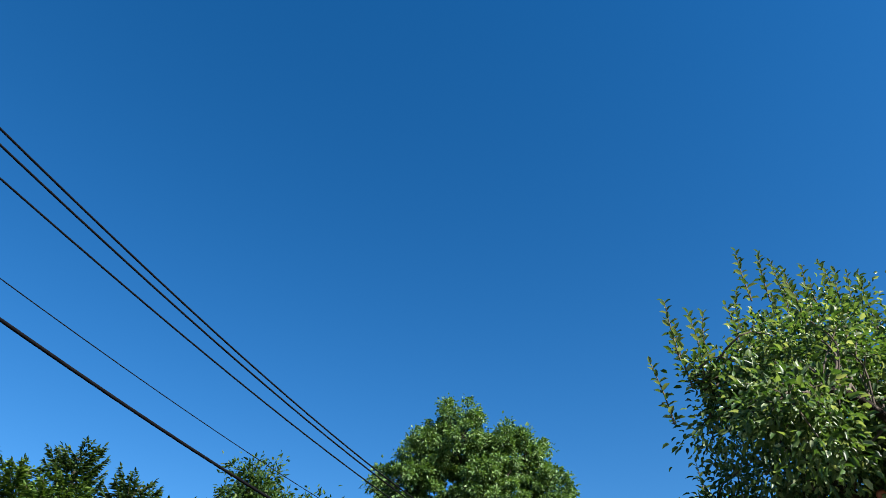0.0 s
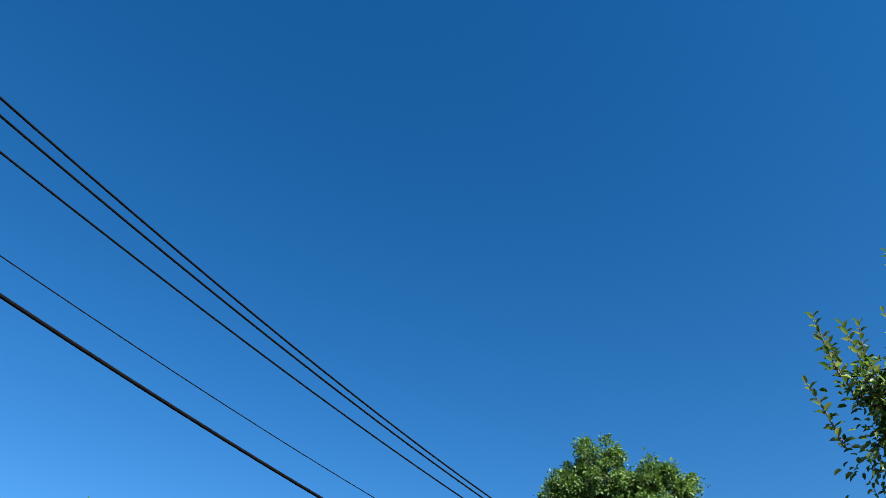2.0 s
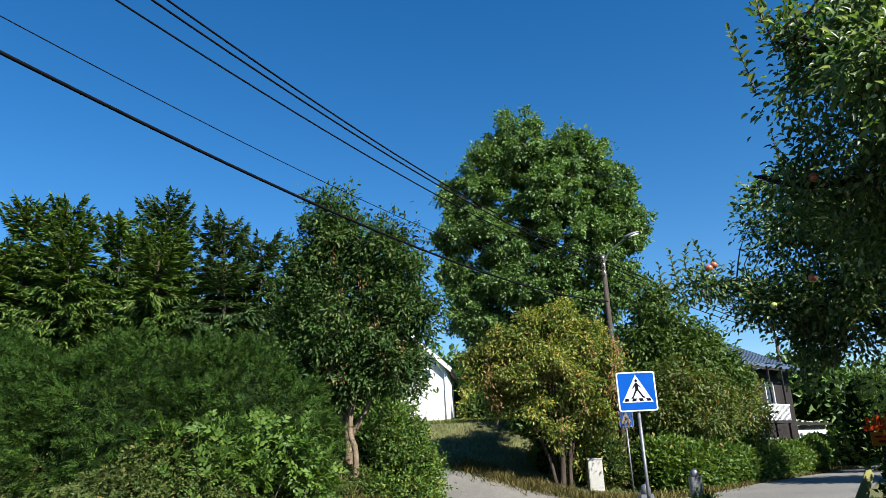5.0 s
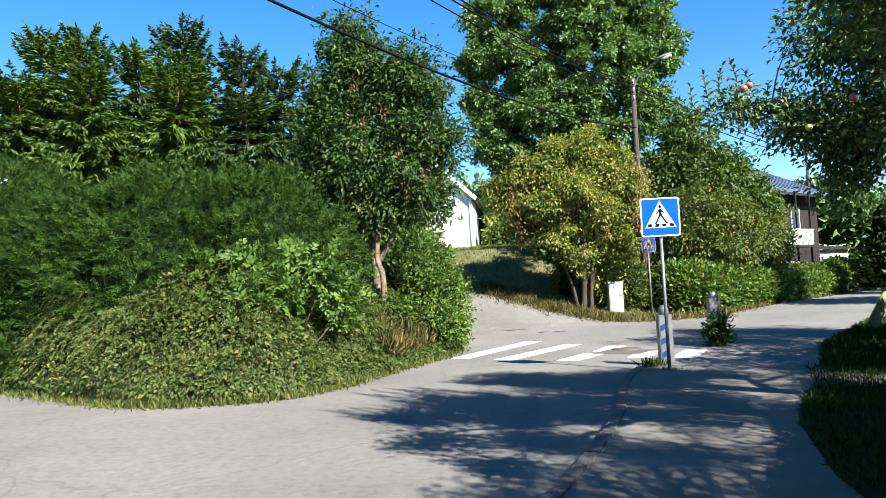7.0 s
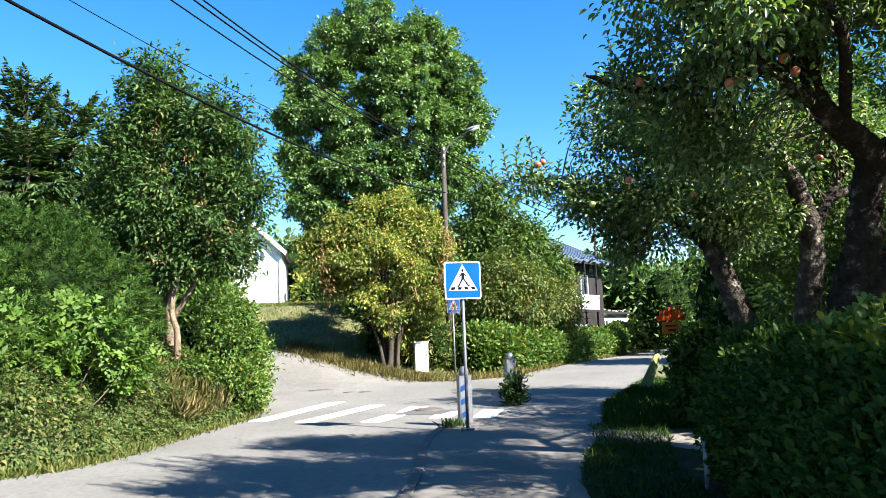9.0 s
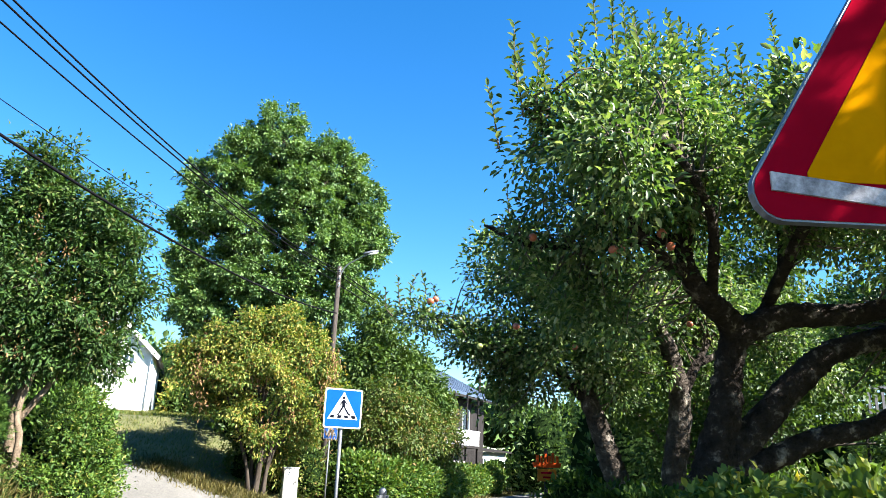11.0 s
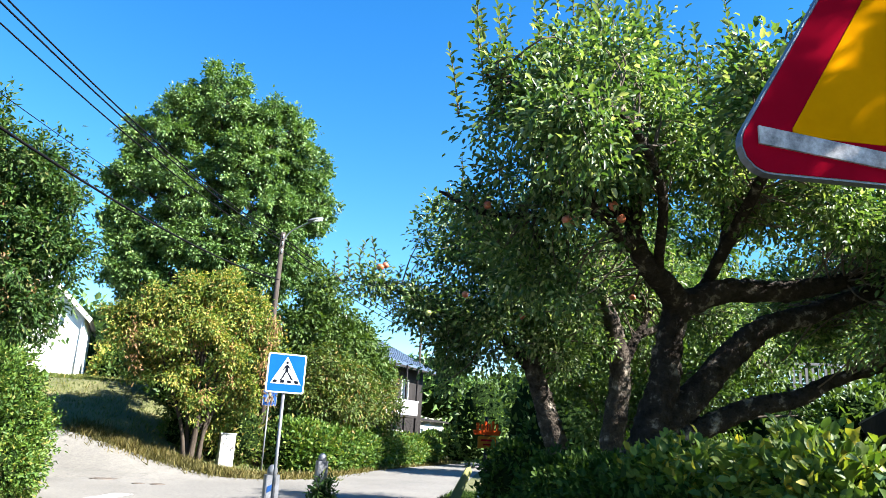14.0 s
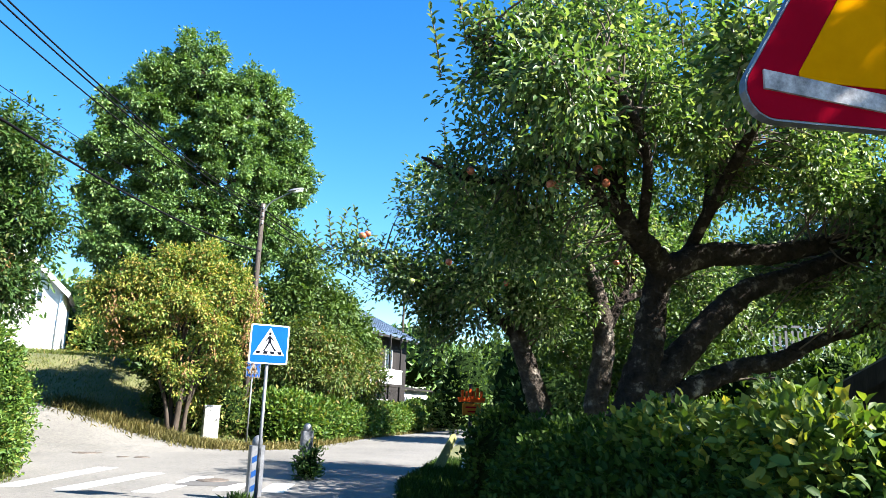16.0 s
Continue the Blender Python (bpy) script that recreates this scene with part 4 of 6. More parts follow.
# trees behind the roadside hedge
tz = gz(8, 31)
tree("garden_tree", (8.2, 31.5, tz), [(8.2, 31.5, tz), (8.2, 31.4, 2), (8.1, 31.4, 5)], (0.16, 0.12, 0.05),
     [(7.3, 31.2, 6.8, 1.2, 1.3, 1.4), (8.8, 31.2, 5.3, 1.3, 1.3, 1.2), (6.6, 31, 5.4, 1.3, 1.2, 1.2), (9.6, 31.5, 4.2, 1.1, 1.2, 1.0), (8, 30.6, 4.4, 1.6, 1.2, 1.3), (6.3, 30.5, 3.8, 1.2, 1, 1.1)], 560, 36, 0.3, 0.22, 0.5, MIDGREEN, BARK_DARK, "green garden tree behind the roadside hedge", 53, inner=0.25)
tree("garden_shrub", (7.6, 29.3, 0), [(7.6, 29.3, 0), (7.6, 29.3, 1.4), (7.6, 29.2, 2.6)], (0.09, 0.07, 0.04),
     [(7.3, 29, 4.0, 0.95, 0.9, 0.75), (8.5, 29.4, 3.5, 0.9, 0.9, 0.8), (6.6, 28.7, 3.0, 0.9, 0.8, 0.8), (7.9, 29, 2.6, 1.3, 0.9, 0.8), (9.3, 30.2, 2.7, 0.9, 0.9, 0.8), (10.2, 31, 3.1, 0.8, 0.9, 1.0), (10.9, 31.8, 2.4, 0.8, 0.8, 0.9), (10.8, 32.0, 4.0, 0.7, 0.7, 0.7)], 420, 36, 0.24, 0.16, 0.45, MIXED, BARK_DARK, "shrub with browning leaves behind the hedge", 54, "bush", inner=0.25)
# roadside hedge on the far side of the main road
hl = []
line = smooth_line([(5.7, 27.6), (7.1, 28.2), (10.2, 32.0), (13.0, 35.6), (15.6, 38.6)], 6)
for i, (x, y) in enumerate(line):
    hh = 1.0 - 0.22 * i / (len(line) - 1)
    hl.append((x, y, hh * 0.9, 0.85, 0.85, hh * 0.98))
bush("roadside_hedge", hl, 26000, 0.15, 0.6, HEDGE, "sunlit leafy hedge along the road", 56, "hedge", core=0.86, shell=0.2, lump=0.08)
bush("roadside_hedge", [(16.6, 40.4, 0.8, 0.8, 0.9, 0.9), (17.4, 41.6, 0.9, 0.8, 0.9, 1.0)], 3500, 0.16, 0.6, HEDGE, "leafy hedge beside the fence", 57, "hedge", core=0.86, shell=0.2, lump=0.08)
bush("roadside_hedge", [(21.5, 46.6, 1.0, 1.2, 1.2, 1.3), (23.5, 49, 1.1, 1.4, 1.4, 1.4), (26, 52, 1.2, 1.6, 1.6, 1.6)], 7000, 0.2, 0.6, HEDGE, "leafy hedge at the bend of the road", 58, "hedge", core=0.86, shell=0.25, lump=0.1)

# far woods and gardens that close the view
bush("far_shrubs", [(-0.4, 45, 4.4, 1.3, 1.4, 1.6), (1.5, 46, 4.4, 1.6, 1.4, 1.7), (-0.9, 42, 3.6, 0.7, 0.8, 1.2)], 7000, 0.24, 0.5, GOLD, "brownish shrubs beside the white house", 59, core=0.75, shell=0.4)
# Last four lobes are unseen, added behind the yellowing bush to shade the slope.
bush("hillside_bushes", [(3.2, 38, 2.6, 2.4, 2, 2.0), (6.5, 37, 2.8, 2.4, 2, 2.4), (0.8, 42, 3.8, 2.0, 2, 1.6), (5.2, 33, 1.8, 1.8, 1.6, 2.0), (8.4, 38, 3.0, 2, 2, 2.4), (2.3, 31.7, 5.3, 1.5, 1.2, 1.6), (1.5, 32.4, 4.9, 1.2, 1.0, 1.5), (3.4, 30.7, 5.6, 1.4, 1.2, 1.3), (2.6, 31.4, 3.4, 1.9, 1.4, 1.9)], 19000, 0.26, 0.5, MIDGREEN, "dark green bushes below the oak", 60, core=0.8, shell=0.35)
woods = [(x, 66 + 6 * math.sin(x * 0.7), 4.5 + 1.5 * math.sin(x * 1.3), 4.5, 4, 4.2 + 1.4 * math.sin(x * 0.9)) for x in range(-40, 60, 6)]
ob = bush("far_woods", woods, 26000, 0.6, 0.6, OAK, "distant belt of trees behind the houses", 61, "woods", core=0.85, shell=0.3)
bush("far_garden", [(18, 36.5, 2.4, 1.6, 1.6, 2.6), (21, 39, 2.8, 2, 2, 3.0), (25, 44, 3, 2.4, 2.4, 3.4), (29, 48, 3, 2.6, 2.6, 3.6), (31, 53, 3, 2.6, 2.6, 3.6)], 12000, 0.26, 0.5, MIDGREEN, "dense greenery on the far side of the road", 62, core=0.8, shell=0.35)

# trees to the side, behind the low house and over the bank
lt = (-17.4, 9.6, 0.0)
tree("roadside_tree", lt, [(-17.4, 9.6, 0), (-17.2, 9.6, 3), (-17.3, 9.7, 7), (-17.2, 9.7, 10)], (0.28, 0.22, 0.15, 0.06),
     [(-16.3, 9.6, 10.5, 1.3, 1.5, 1.6), (-17.6, 9.6, 9.2, 1.6, 1.8, 1.7), (-15.9, 10, 8.6, 1.1, 1.2, 1.1), (-15.0, 10.2, 7.2, 1.0, 1.1, 1.0), (-17.0, 9.6, 6.8, 1.7, 1.7, 1.5), (-13.1, 10.3, 7.9, 0.9, 0.8, 0.6), (-14.7, 9.9, 9.3, 0.7, 0.8, 0.7), (-15.6, 10, 5.8, 1.0, 1.1, 0.9)],
     420, 34, 0.26, 0.17, 0.55, OAK, BARK_DARK, "tree with sparse outer twigs beside the road", 71, shell=0.7)
for i, (x, y, z) in enumerate([(-34, 31, 10.6), (-30.5, 32, 9.8), (-26.5, 32, 7.6), (-23, 33, 7.5)]):
    tree("distant_tree", (x, y, 1.0), [(x, y, 1.0), (x, y, 4), (x, y, z)], (0.25, 0.2, 0.08),
         [(x, y, z + 1.0, 2.0, 2, 2.0), (x - 1.6, y, z - 1, 1.8, 1.8, 1.7), (x + 1.5, y, z - 1.2, 1.8, 1.8, 1.7), (x, y, z - 3, 2.2, 2, 1.8)], 240, 36, 0.4, 0.3, 0.55, OAK, BARK_DARK, "rounded tree behind the low house", 72 + i, inner=0.2)


# ---------- old apple tree in the garden ----------
def apple_tree(name, base, limbs, lobes, clumps, per, label, seed, shoots, apples, spread=0.115, leaf=0.064, bark=None):
    rng = np.random.default_rng(seed)
    t = root(name, base, label, "fruit tree")
    for nm, pts, rad in limbs:
        V, F = tube(smooth_line(pts, 12), rad, 18, 0.075, rng)
        raw(nm, V, F, (bark or BARK) if nm == "trunk" else BARK, t, base, True)
    lines = np.vstack([smooth_line(p, 6) for _, p, _ in limbs])
    C, O = on_lobes(lobes, clumps, rng, 0.8, 0.26)
    pieces = []
    for c in C:
        k = np.argmin(((lines - c) ** 2).sum(1) + rng.random(len(lines)) * 0.5)
        a = lines[k]
        if np.linalg.norm(a - c) > 1.6:
            a = c + (a - c) * 1.0 / np.linalg.norm(a - c)
        m = (a + c) / 2 + rng.normal(0, 0.12, 3) * np.linalg.norm(a - c) + (0, 0, 0.05)
        pieces.append(tube(smooth_line([a, m, c], 3), (0.012, 0.004), 4, caps=False))
    V, F = joined(pieces)
    raw("twig_growth", V, F, TWIG, t, base, True, kind="stuff")
    n = len(C) * per
    idx = np.repeat(np.arange(len(C)), per)
    off = rng.normal(0, 1, (n, 3))
    P = C[idx] + off * spread * np.array((0.8, 0.8, 0.7))
    A = O[idx] * 0.4 + unit(off) * 0.9 + rng.normal(0, 0.5, (n, 3)) + (0, 0, -0.1)
    N = np.array((0.28, -0.36, 0.8)) + rng.normal(0, 0.55, (n, 3))
    L = leaf * (0.6 + 0.6 * rng.random(n))
    V, F = leaves(P, A, N, L, L * 0.52, 0.34, 0.24, True)
    raw("crown", V, F, APPLE, t, base, kind="stuff")
    # upright shoots with pale young leaves
    for (x, y, z, ln, dx, dy) in shoots:
        a = np.array((x, y, z))
        b = a + np.array((dx, dy, 1.0)) * ln
        line = smooth_line([a, (a + b) / 2 + rng.normal(0, 0.03, 3), b], 6)
        sh = raw("shoot", *tube(line, (0.009, 0.003), 5, caps=False), TWIG, t, base, True)
        m = int(ln / 0.023)
        q = np.linspace(0.05, 1, m)
        s = np.linspace(0, 1, len(line))
        P = np.stack([np.interp(q, s, line[:, c]) for c in range(3)], 1)
        ang = np.arange(m) * 2.4
        A = np.stack([np.cos(ang), np.sin(ang), 0.25 + 0.75 * q], 1) + rng.normal(0, 0.18, (m, 3))
        N = np.stack([-0.5 * np.cos(ang), -0.5 * np.sin(ang), np.ones(m)], 1) + rng.normal(0, 0.2, (m, 3))
        L = (0.112 - 0.045 * q) * (0.7 + 0.4 * rng.random(m))
        V, F = leaves(P, A, N, L, L * 0.5, 0.3, 0.12, True)
        raw("shoot_leaves", V, F, APPLE_TOP, sh, base, kind="stuff")
    bm = bmesh.new()
    bmesh.ops.create_uvsphere(bm, u_segments=12, v_segments=8, radius=1)
    me = bpy.data.meshes.new("apple")
    for v in bm.verts:
        r = math.hypot(v.co.x, v.co.y)
        v.co.z = v.co.z * 0.88 - 0.22 * max(0, 0.45 - r) * (1 if v.co.z > 0 else -0.6)
    bm.to_mesh(me)
    bm.free()
    for p in me.polygons:
        p.use_smooth = True
    green = me.copy()
    me.materials.append(APPLE_SKIN)
    green.materials.append(APPLE_GREEN)
    for i, (x, y, z, r, g) in enumerate(apples):
        o = new("apple", green if g else me)
        o.parent = t
        o.location = (x - base[0], y - base[1], z - base[2])
        o.scale = (r, r, r)
        o.rotation_euler = (0.3 * i, 0.2 * i, i)
        tagged(o, label="green apple" if g else "ripe reddish apple")
    return t


ab = (4.4, 6.6, 0.0)
SHOOTS = [(3.02, 3.9, 3.45, 0.5, -0.06, 0.02), (3.12, 3.95, 3.5, 0.42, 0.06, 0.02), (2.98, 3.85, 3.35, 0.36, -0.14, 0), (2.3, 5.6, 4.3, 0.6, -0.02, 0), (2.42, 5.65, 4.4, 0.55, 0.04, 0), (2.6, 5.6, 4.5, 0.5, 0.05, 0), (2.12, 5.55, 4.42, 0.55, -0.06, 0), (2.2, 5.6, 4.2, 0.6, -0.05, 0.05), (2.0, 5.6, 3.9, 0.5, -0.2, 0), (3.1, 6.0, 5.35, 0.6, 0, 0.05), (3.4, 6.2, 5.5, 0.6, 0.05, 0), (3.6, 6.3, 5.45, 0.62, -0.02, 0), (3.85, 6.3, 5.5, 0.55, 0.1, 0),
          (4.05, 6.3, 5.4, 0.7, 0.05, 0), (4.2, 6.2, 5.4, 0.5, 0.15, 0), (4.45, 6.0, 4.9, 0.4, 0.1, 0), (4.7, 6.0, 4.7, 0.45, 0.1, 0), (5.1, 6.0, 5.4, 0.75, 0.02, 0), (5.2, 6.1, 5.2, 0.6, 0.1, 0), (3.3, 5.7, 4.9, 0.6, 0, 0), 
          (2.9, 7.4, 4.0, 0.4, -0.1, 0), (3.75, 5.7, 5.0, 0.5, 0.05, 0), (4.9, 6.1, 5.0, 0.45, -0.1, 0), (5.6, 6.0, 5.0, 0.6, 0.05, 0), (6.0, 6.0, 4.8, 0.6, 0.1, 0)]
_r = random.Random(9)
for _k in range(50):
    _x = _r.uniform(3.05, 5.6)
    _z = 4.92 - 0.35 * abs(_x - 3.6) + _r.uniform(-0.25, 0.15)
    SHOOTS.append((_x, _r.uniform(5.5, 6.6), _z, _r.uniform(0.35, 0.75), 0.12 * (_x - 3.7) / 1.5 + _r.uniform(-0.08, 0.08), _r.uniform(-0.1, 0.1)))
apple_tree("apple_tree", ab, [
    ("trunk", [(4.4, 6.65, 0), (4.42, 6.6, 0.8), (4.44, 6.6, 1.45), (4.62, 6.52, 2.1), (4.7, 6.5, 2.55), (4.76, 6.4, 3.0)], (0.25, 0.2, 0.18, 0.145, 0.125, 0.115)),
    ("limb", [(4.74, 6.42, 2.9), (4.55, 6.3, 3.02), (4.25, 6.15, 3.1), (4.0, 6.05, 3.25), (3.9, 6.0, 3.5), (4.0, 6.0, 4.0), (3.8, 6.1, 4.8)], (0.13, 0.11, 0.1, 0.085, 0.07, 0.05, 0.02)),
    ("limb", [(4.5, 6.6, 1.6), (4.9, 6.45, 2.05), (5.33, 6.3, 2.53), (5.6, 6.15, 2.78), (5.95, 6.0, 2.9), (6.63, 5.7, 3.19), (7.4, 5.5, 3.3)], (0.15, 0.135, 0.12, 0.105, 0.095, 0.07, 0.03)),
    ("limb", [(4.5, 6.55, 1.55), (4.95, 6.4, 1.78), (5.39, 6.2, 2.0), (5.75, 6.0, 2.1), (6.02, 5.8, 2.28), (6.7, 5.5, 2.5)], (0.12, 0.1, 0.09, 0.08, 0.06, 0.025)),
    ("limb", [(4.76, 6.4, 2.95), (5.0, 6.3, 3.15), (5.15, 6.2, 3.6), (5.05, 6.1, 4.4), (5.1, 6.0, 5.2)], (0.06, 0.05, 0.038, 0.026, 0.012)),
    ("limb", [(4.72, 6.42, 2.88), (5.1, 6.2, 3.06), (5.7, 5.95, 3.1), (6.4, 5.6, 3.3), (7.2, 5.3, 3.6)], (0.13, 0.115, 0.095, 0.07, 0.03)),
    ("limb", [(4.0, 6.05, 3.25), (3.6, 5.9, 3.35), (3.1, 5.8, 3.7), (2.6, 5.7, 4.0), (2.2, 5.6, 4.3)], (0.06, 0.045, 0.035, 0.025, 0.012)),
    ("limb", [(3.92, 6.0, 3.6), (3.3, 6.2, 3.5), (2.7, 6.5, 3.5), (2.3, 6.6, 3.65)], (0.05, 0.035, 0.025, 0.01)),
    ("branch", [(5.0, 6.25, 3.2), (4.6, 5.3, 3.7), (4.1, 4.5, 3.9), (3.2, 3.9, 3.7)], (0.06, 0.045, 0.03, 0.01)),
    ("branch", [(4.25, 6.1, 3.15), (3.7, 5.4, 3.6), (3.0, 5.0, 3.9), (2.45, 4.75, 3.65)], (0.05, 0.035, 0.025, 0.01)),
    ("branch", [(5.15, 6.2, 3.5), (5.3, 6.1, 3.75), (5.2, 6.0, 4.0), (5.4, 5.95, 4.3)], (0.04, 0.03, 0.02, 0.01)),
    ("branch", [(5.2, 6.15, 3.6), (5.6, 6.0, 3.9), (5.9, 5.9, 4.3), (6.0, 5.9, 4.8)], (0.045, 0.035, 0.025, 0.01)),
], [(3.45, 5.9, 4.6, 0.7, 0.75, 0.6), (2.8, 5.7, 4.15, 0.4, 0.4, 0.42), (3.95, 6.1, 4.65, 0.7, 0.7, 0.6), (3.1, 6.1, 3.7, 0.65, 0.7, 0.55), (3.7, 6.0, 3.8, 0.75, 0.6, 0.55), (4.55, 6.1, 4.2, 0.6, 0.6, 0.4), (2.65, 6.5, 3.55, 0.35, 0.4, 0.25),
    (5.2, 6.0, 4.6, 0.55, 0.6, 0.6), (7.3, 7.2, 3.6, 0.5, 0.4, 0.35), (7.3, 6.8, 3.2, 0.8, 0.7, 0.6), (7.6, 6.6, 4.1, 0.8, 0.7, 0.6), (6.0, 5.7, 4.2, 0.55, 0.6, 0.4), (6.8, 5.5, 3.7, 0.8, 0.8, 0.5), (6.3, 5.6, 4.7, 0.6, 0.7, 0.5), (3.3, 6.6, 3.1, 0.6, 0.6, 0.45), (6.9, 5.3, 2.7, 0.6, 0.6, 0.4), (6.2, 5.2, 2.55, 0.5, 0.5, 0.35), (6.9, 4.9, 3.2, 0.6, 0.6, 0.4), (7.4, 5.2, 2.2, 0.5, 0.6, 0.5), (6.75, 4.25, 4.0, 0.7, 0.65, 0.5), (7.6, 4.0, 4.3, 0.5, 0.5, 0.4), (2.45, 4.75, 3.65, 0.38, 0.4, 0.34), (2.9, 5.2, 4.35, 0.35, 0.35, 0.3), (2.4, 5.6, 4.15, 0.3, 0.3, 0.42), (3.2, 3.85, 3.5, 0.3, 0.3, 0.3), (3.9, 4.4, 3.9, 0.5, 0.45, 0.38), (4.4, 3.9, 4.5, 0.5, 0.45, 0.4), (4.5, 5.4, 4.25, 0.42, 0.35, 0.42), (5.0, 5.6, 3.75, 0.4, 0.35, 0.25), (3.7, 5.4, 3.95, 0.42, 0.32, 0.36), (4.35, 5.45, 3.85, 0.36, 0.3, 0.28), (5.6, 5.2, 3.6, 0.5, 0.4, 0.35), (6.1, 4.9, 3.3, 0.5, 0.4, 0.35), (5.1, 5.0, 3.8, 0.36, 0.32, 0.3)],
    1290, 58, "gnarled old apple tree with upright young shoots", 81, SHOOTS,
    [(3.05, 5.75, 3.3, 0.042, 0), (3.14, 5.78, 3.32, 0.04, 0), (3.5, 5.75, 3.5, 0.042, 0), (3.62, 5.8, 3.42, 0.038, 0), (2.6, 5.5, 3.85, 0.033, 1), (2.9, 5.5, 4.2, 0.033, 1), (3.4, 5.5, 4.0, 0.033, 1), (2.62, 6.3, 3.5, 0.036, 0), (3.0, 5.6, 3.75, 0.033, 1), (3.7, 5.6, 4.4, 0.033, 1), (4.1, 5.7, 4.5, 0.033, 1)])

ab2 = (4.9, 8.6, 0.0)
apple_tree("apple_tree", ab2, [
    ("trunk", [(5.0, 8.55, 0), (4.95, 8.5, 0.8), (4.8, 8.5, 1.4), (4.6, 8.5, 1.95), (4.42, 8.5, 2.4), (4.3, 8.6, 3.0)], (0.2, 0.16, 0.14, 0.12, 0.1, 0.06)),
    ("limb", [(4.42, 8.5, 2.4), (3.9, 8.6, 2.8), (3.3, 8.8, 3.0), (2.6, 9.0, 3.3)], (0.07, 0.05, 0.035, 0.012)),
    ("limb", [(4.3, 8.6, 3.0), (4.0, 8.5, 3.6), (3.7, 8.4, 4.2)], (0.06, 0.04, 0.012)),
], [(3.75, 8.6, 3.0, 0.6, 0.7, 0.55), (3.05, 8.8, 3.0, 0.35, 0.4, 0.3), (3.7, 9.1, 2.6, 0.45, 0.4, 0.4), (4.2, 8.4, 3.6, 0.8, 0.7, 0.7), (3.6, 8.8, 3.9, 0.6, 0.6, 0.5), (5.0, 8.8, 3.4, 0.7, 0.7, 0.6), (2.5, 9.0, 3.3, 0.3, 0.2, 0.14), (4.5, 8.2, 2.9, 0.5, 0.5, 0.5)],
    560, 58, "leaning apple tree with pale rough bark", 82,
    [(2.6, 9.0, 3.25, 0.42, 0.05, 0), (2.8, 8.9, 3.15, 0.36, 0.1, 0), (2.5, 9.0, 3.3, 0.5, -0.05, 0), (2.25, 9.0, 3.3, 0.42, -0.15, 0), (2.4, 9.0, 3.3, 0.45, 0.0, 0), (2.15, 9.0, 3.25, 0.3, -0.35, 0)],
    [(2.52, 8.75, 3.42, 0.045, 0), (2.58, 8.75, 3.45, 0.04, 0), (3.3, 8.1, 3.1, 0.04, 0), (3.0, 8.4, 2.9, 0.035, 1), (3.9, 7.9, 2.9, 0.035, 0)], bark=BARK_PALE)
ab3 = (5.2, 8.0, 0.0)
apple_tree("apple_tree", ab3, [
    ("trunk", [(5.15, 8.05, 0), (5.12, 8.0, 1.0), (5.15, 8.0, 1.6), (5.28, 8.0, 2.3), (5.2, 8.0, 2.9), (5.0, 8.1, 3.6)], (0.17, 0.14, 0.13, 0.12, 0.1, 0.04)),
    ("limb", [(5.27, 8.0, 2.4), (5.7, 8.2, 2.9), (6.2, 8.4, 3.4)], (0.07, 0.05, 0.015)),
    ("limb", [(5.7, 8.2, 2.9), (6.5, 8.4, 3.2), (7.3, 8.7, 3.4), (8.0, 9.0, 3.3)], (0.045, 0.035, 0.025, 0.01)),
], [(5.1, 8.3, 3.6, 0.8, 0.7, 0.5), (6.0, 8.5, 3.6, 0.7, 0.7, 0.5), (5.6, 8.6, 4.1, 0.7, 0.6, 0.4), (7.2, 8.6, 3.5, 0.7, 0.6, 0.45), (8.0, 9.0, 3.2, 0.7, 0.6, 0.45)],
    330, 46, "old apple tree with flaking bark", 83, [(5.0, 8.3, 4.0, 0.4, 0, 0), (6.0, 8.5, 4.0, 0.4, 0.1, 0)], [(5.4, 7.9, 3.3, 0.04, 0)], bark=BARK_PALE)
# fruit tree behind the warning sign, whose branches shade it
ab4 = (4.6, -0.6, 0.0)
apple_tree("apple_tree", ab4, [
    ("trunk", [(4.6, -0.6, 0), (4.6, -0.6, 1.2), (4.4, -0.5, 2.4), (4.1, -0.4, 3.6)], (0.17, 0.14, 0.11, 0.05)),
    ("limb", [(4.4, -0.5, 2.4), (3.7, -0.4, 3.2), (3.1, -0.2, 4.0)], (0.07, 0.05, 0.015)),
], [(4.4, -0.4, 4.4, 0.9, 0.9, 0.7), (5.4, 1.5, 5.1, 0.9, 0.8, 0.6), (6.2, 2.4, 5.3, 0.9, 0.8, 0.6), (5.8, -0.6, 3.9, 0.7, 0.7, 0.6), (3.0, -0.2, 4.2, 0.5, 0.6, 0.4), (5.7, 2.5, 4.0, 0.6, 0.5, 0.45), (4.9, 3.3, 4.3, 0.5, 0.45, 0.4), (5.7, 3.9, 3.7, 0.7, 0.6, 0.5), (4.2, 2.0, 4.5, 0.7, 0.6, 0.5), (2.6, 0.85, 3.62, 0.4, 0.3, 0.22), (3.2, 0.35, 4.25, 0.45, 0.35, 0.28), (2.15, 1.0, 3.3, 0.2, 0.2, 0.14)],
    470, 38, "apple tree beside the hedge", 84, [], [])

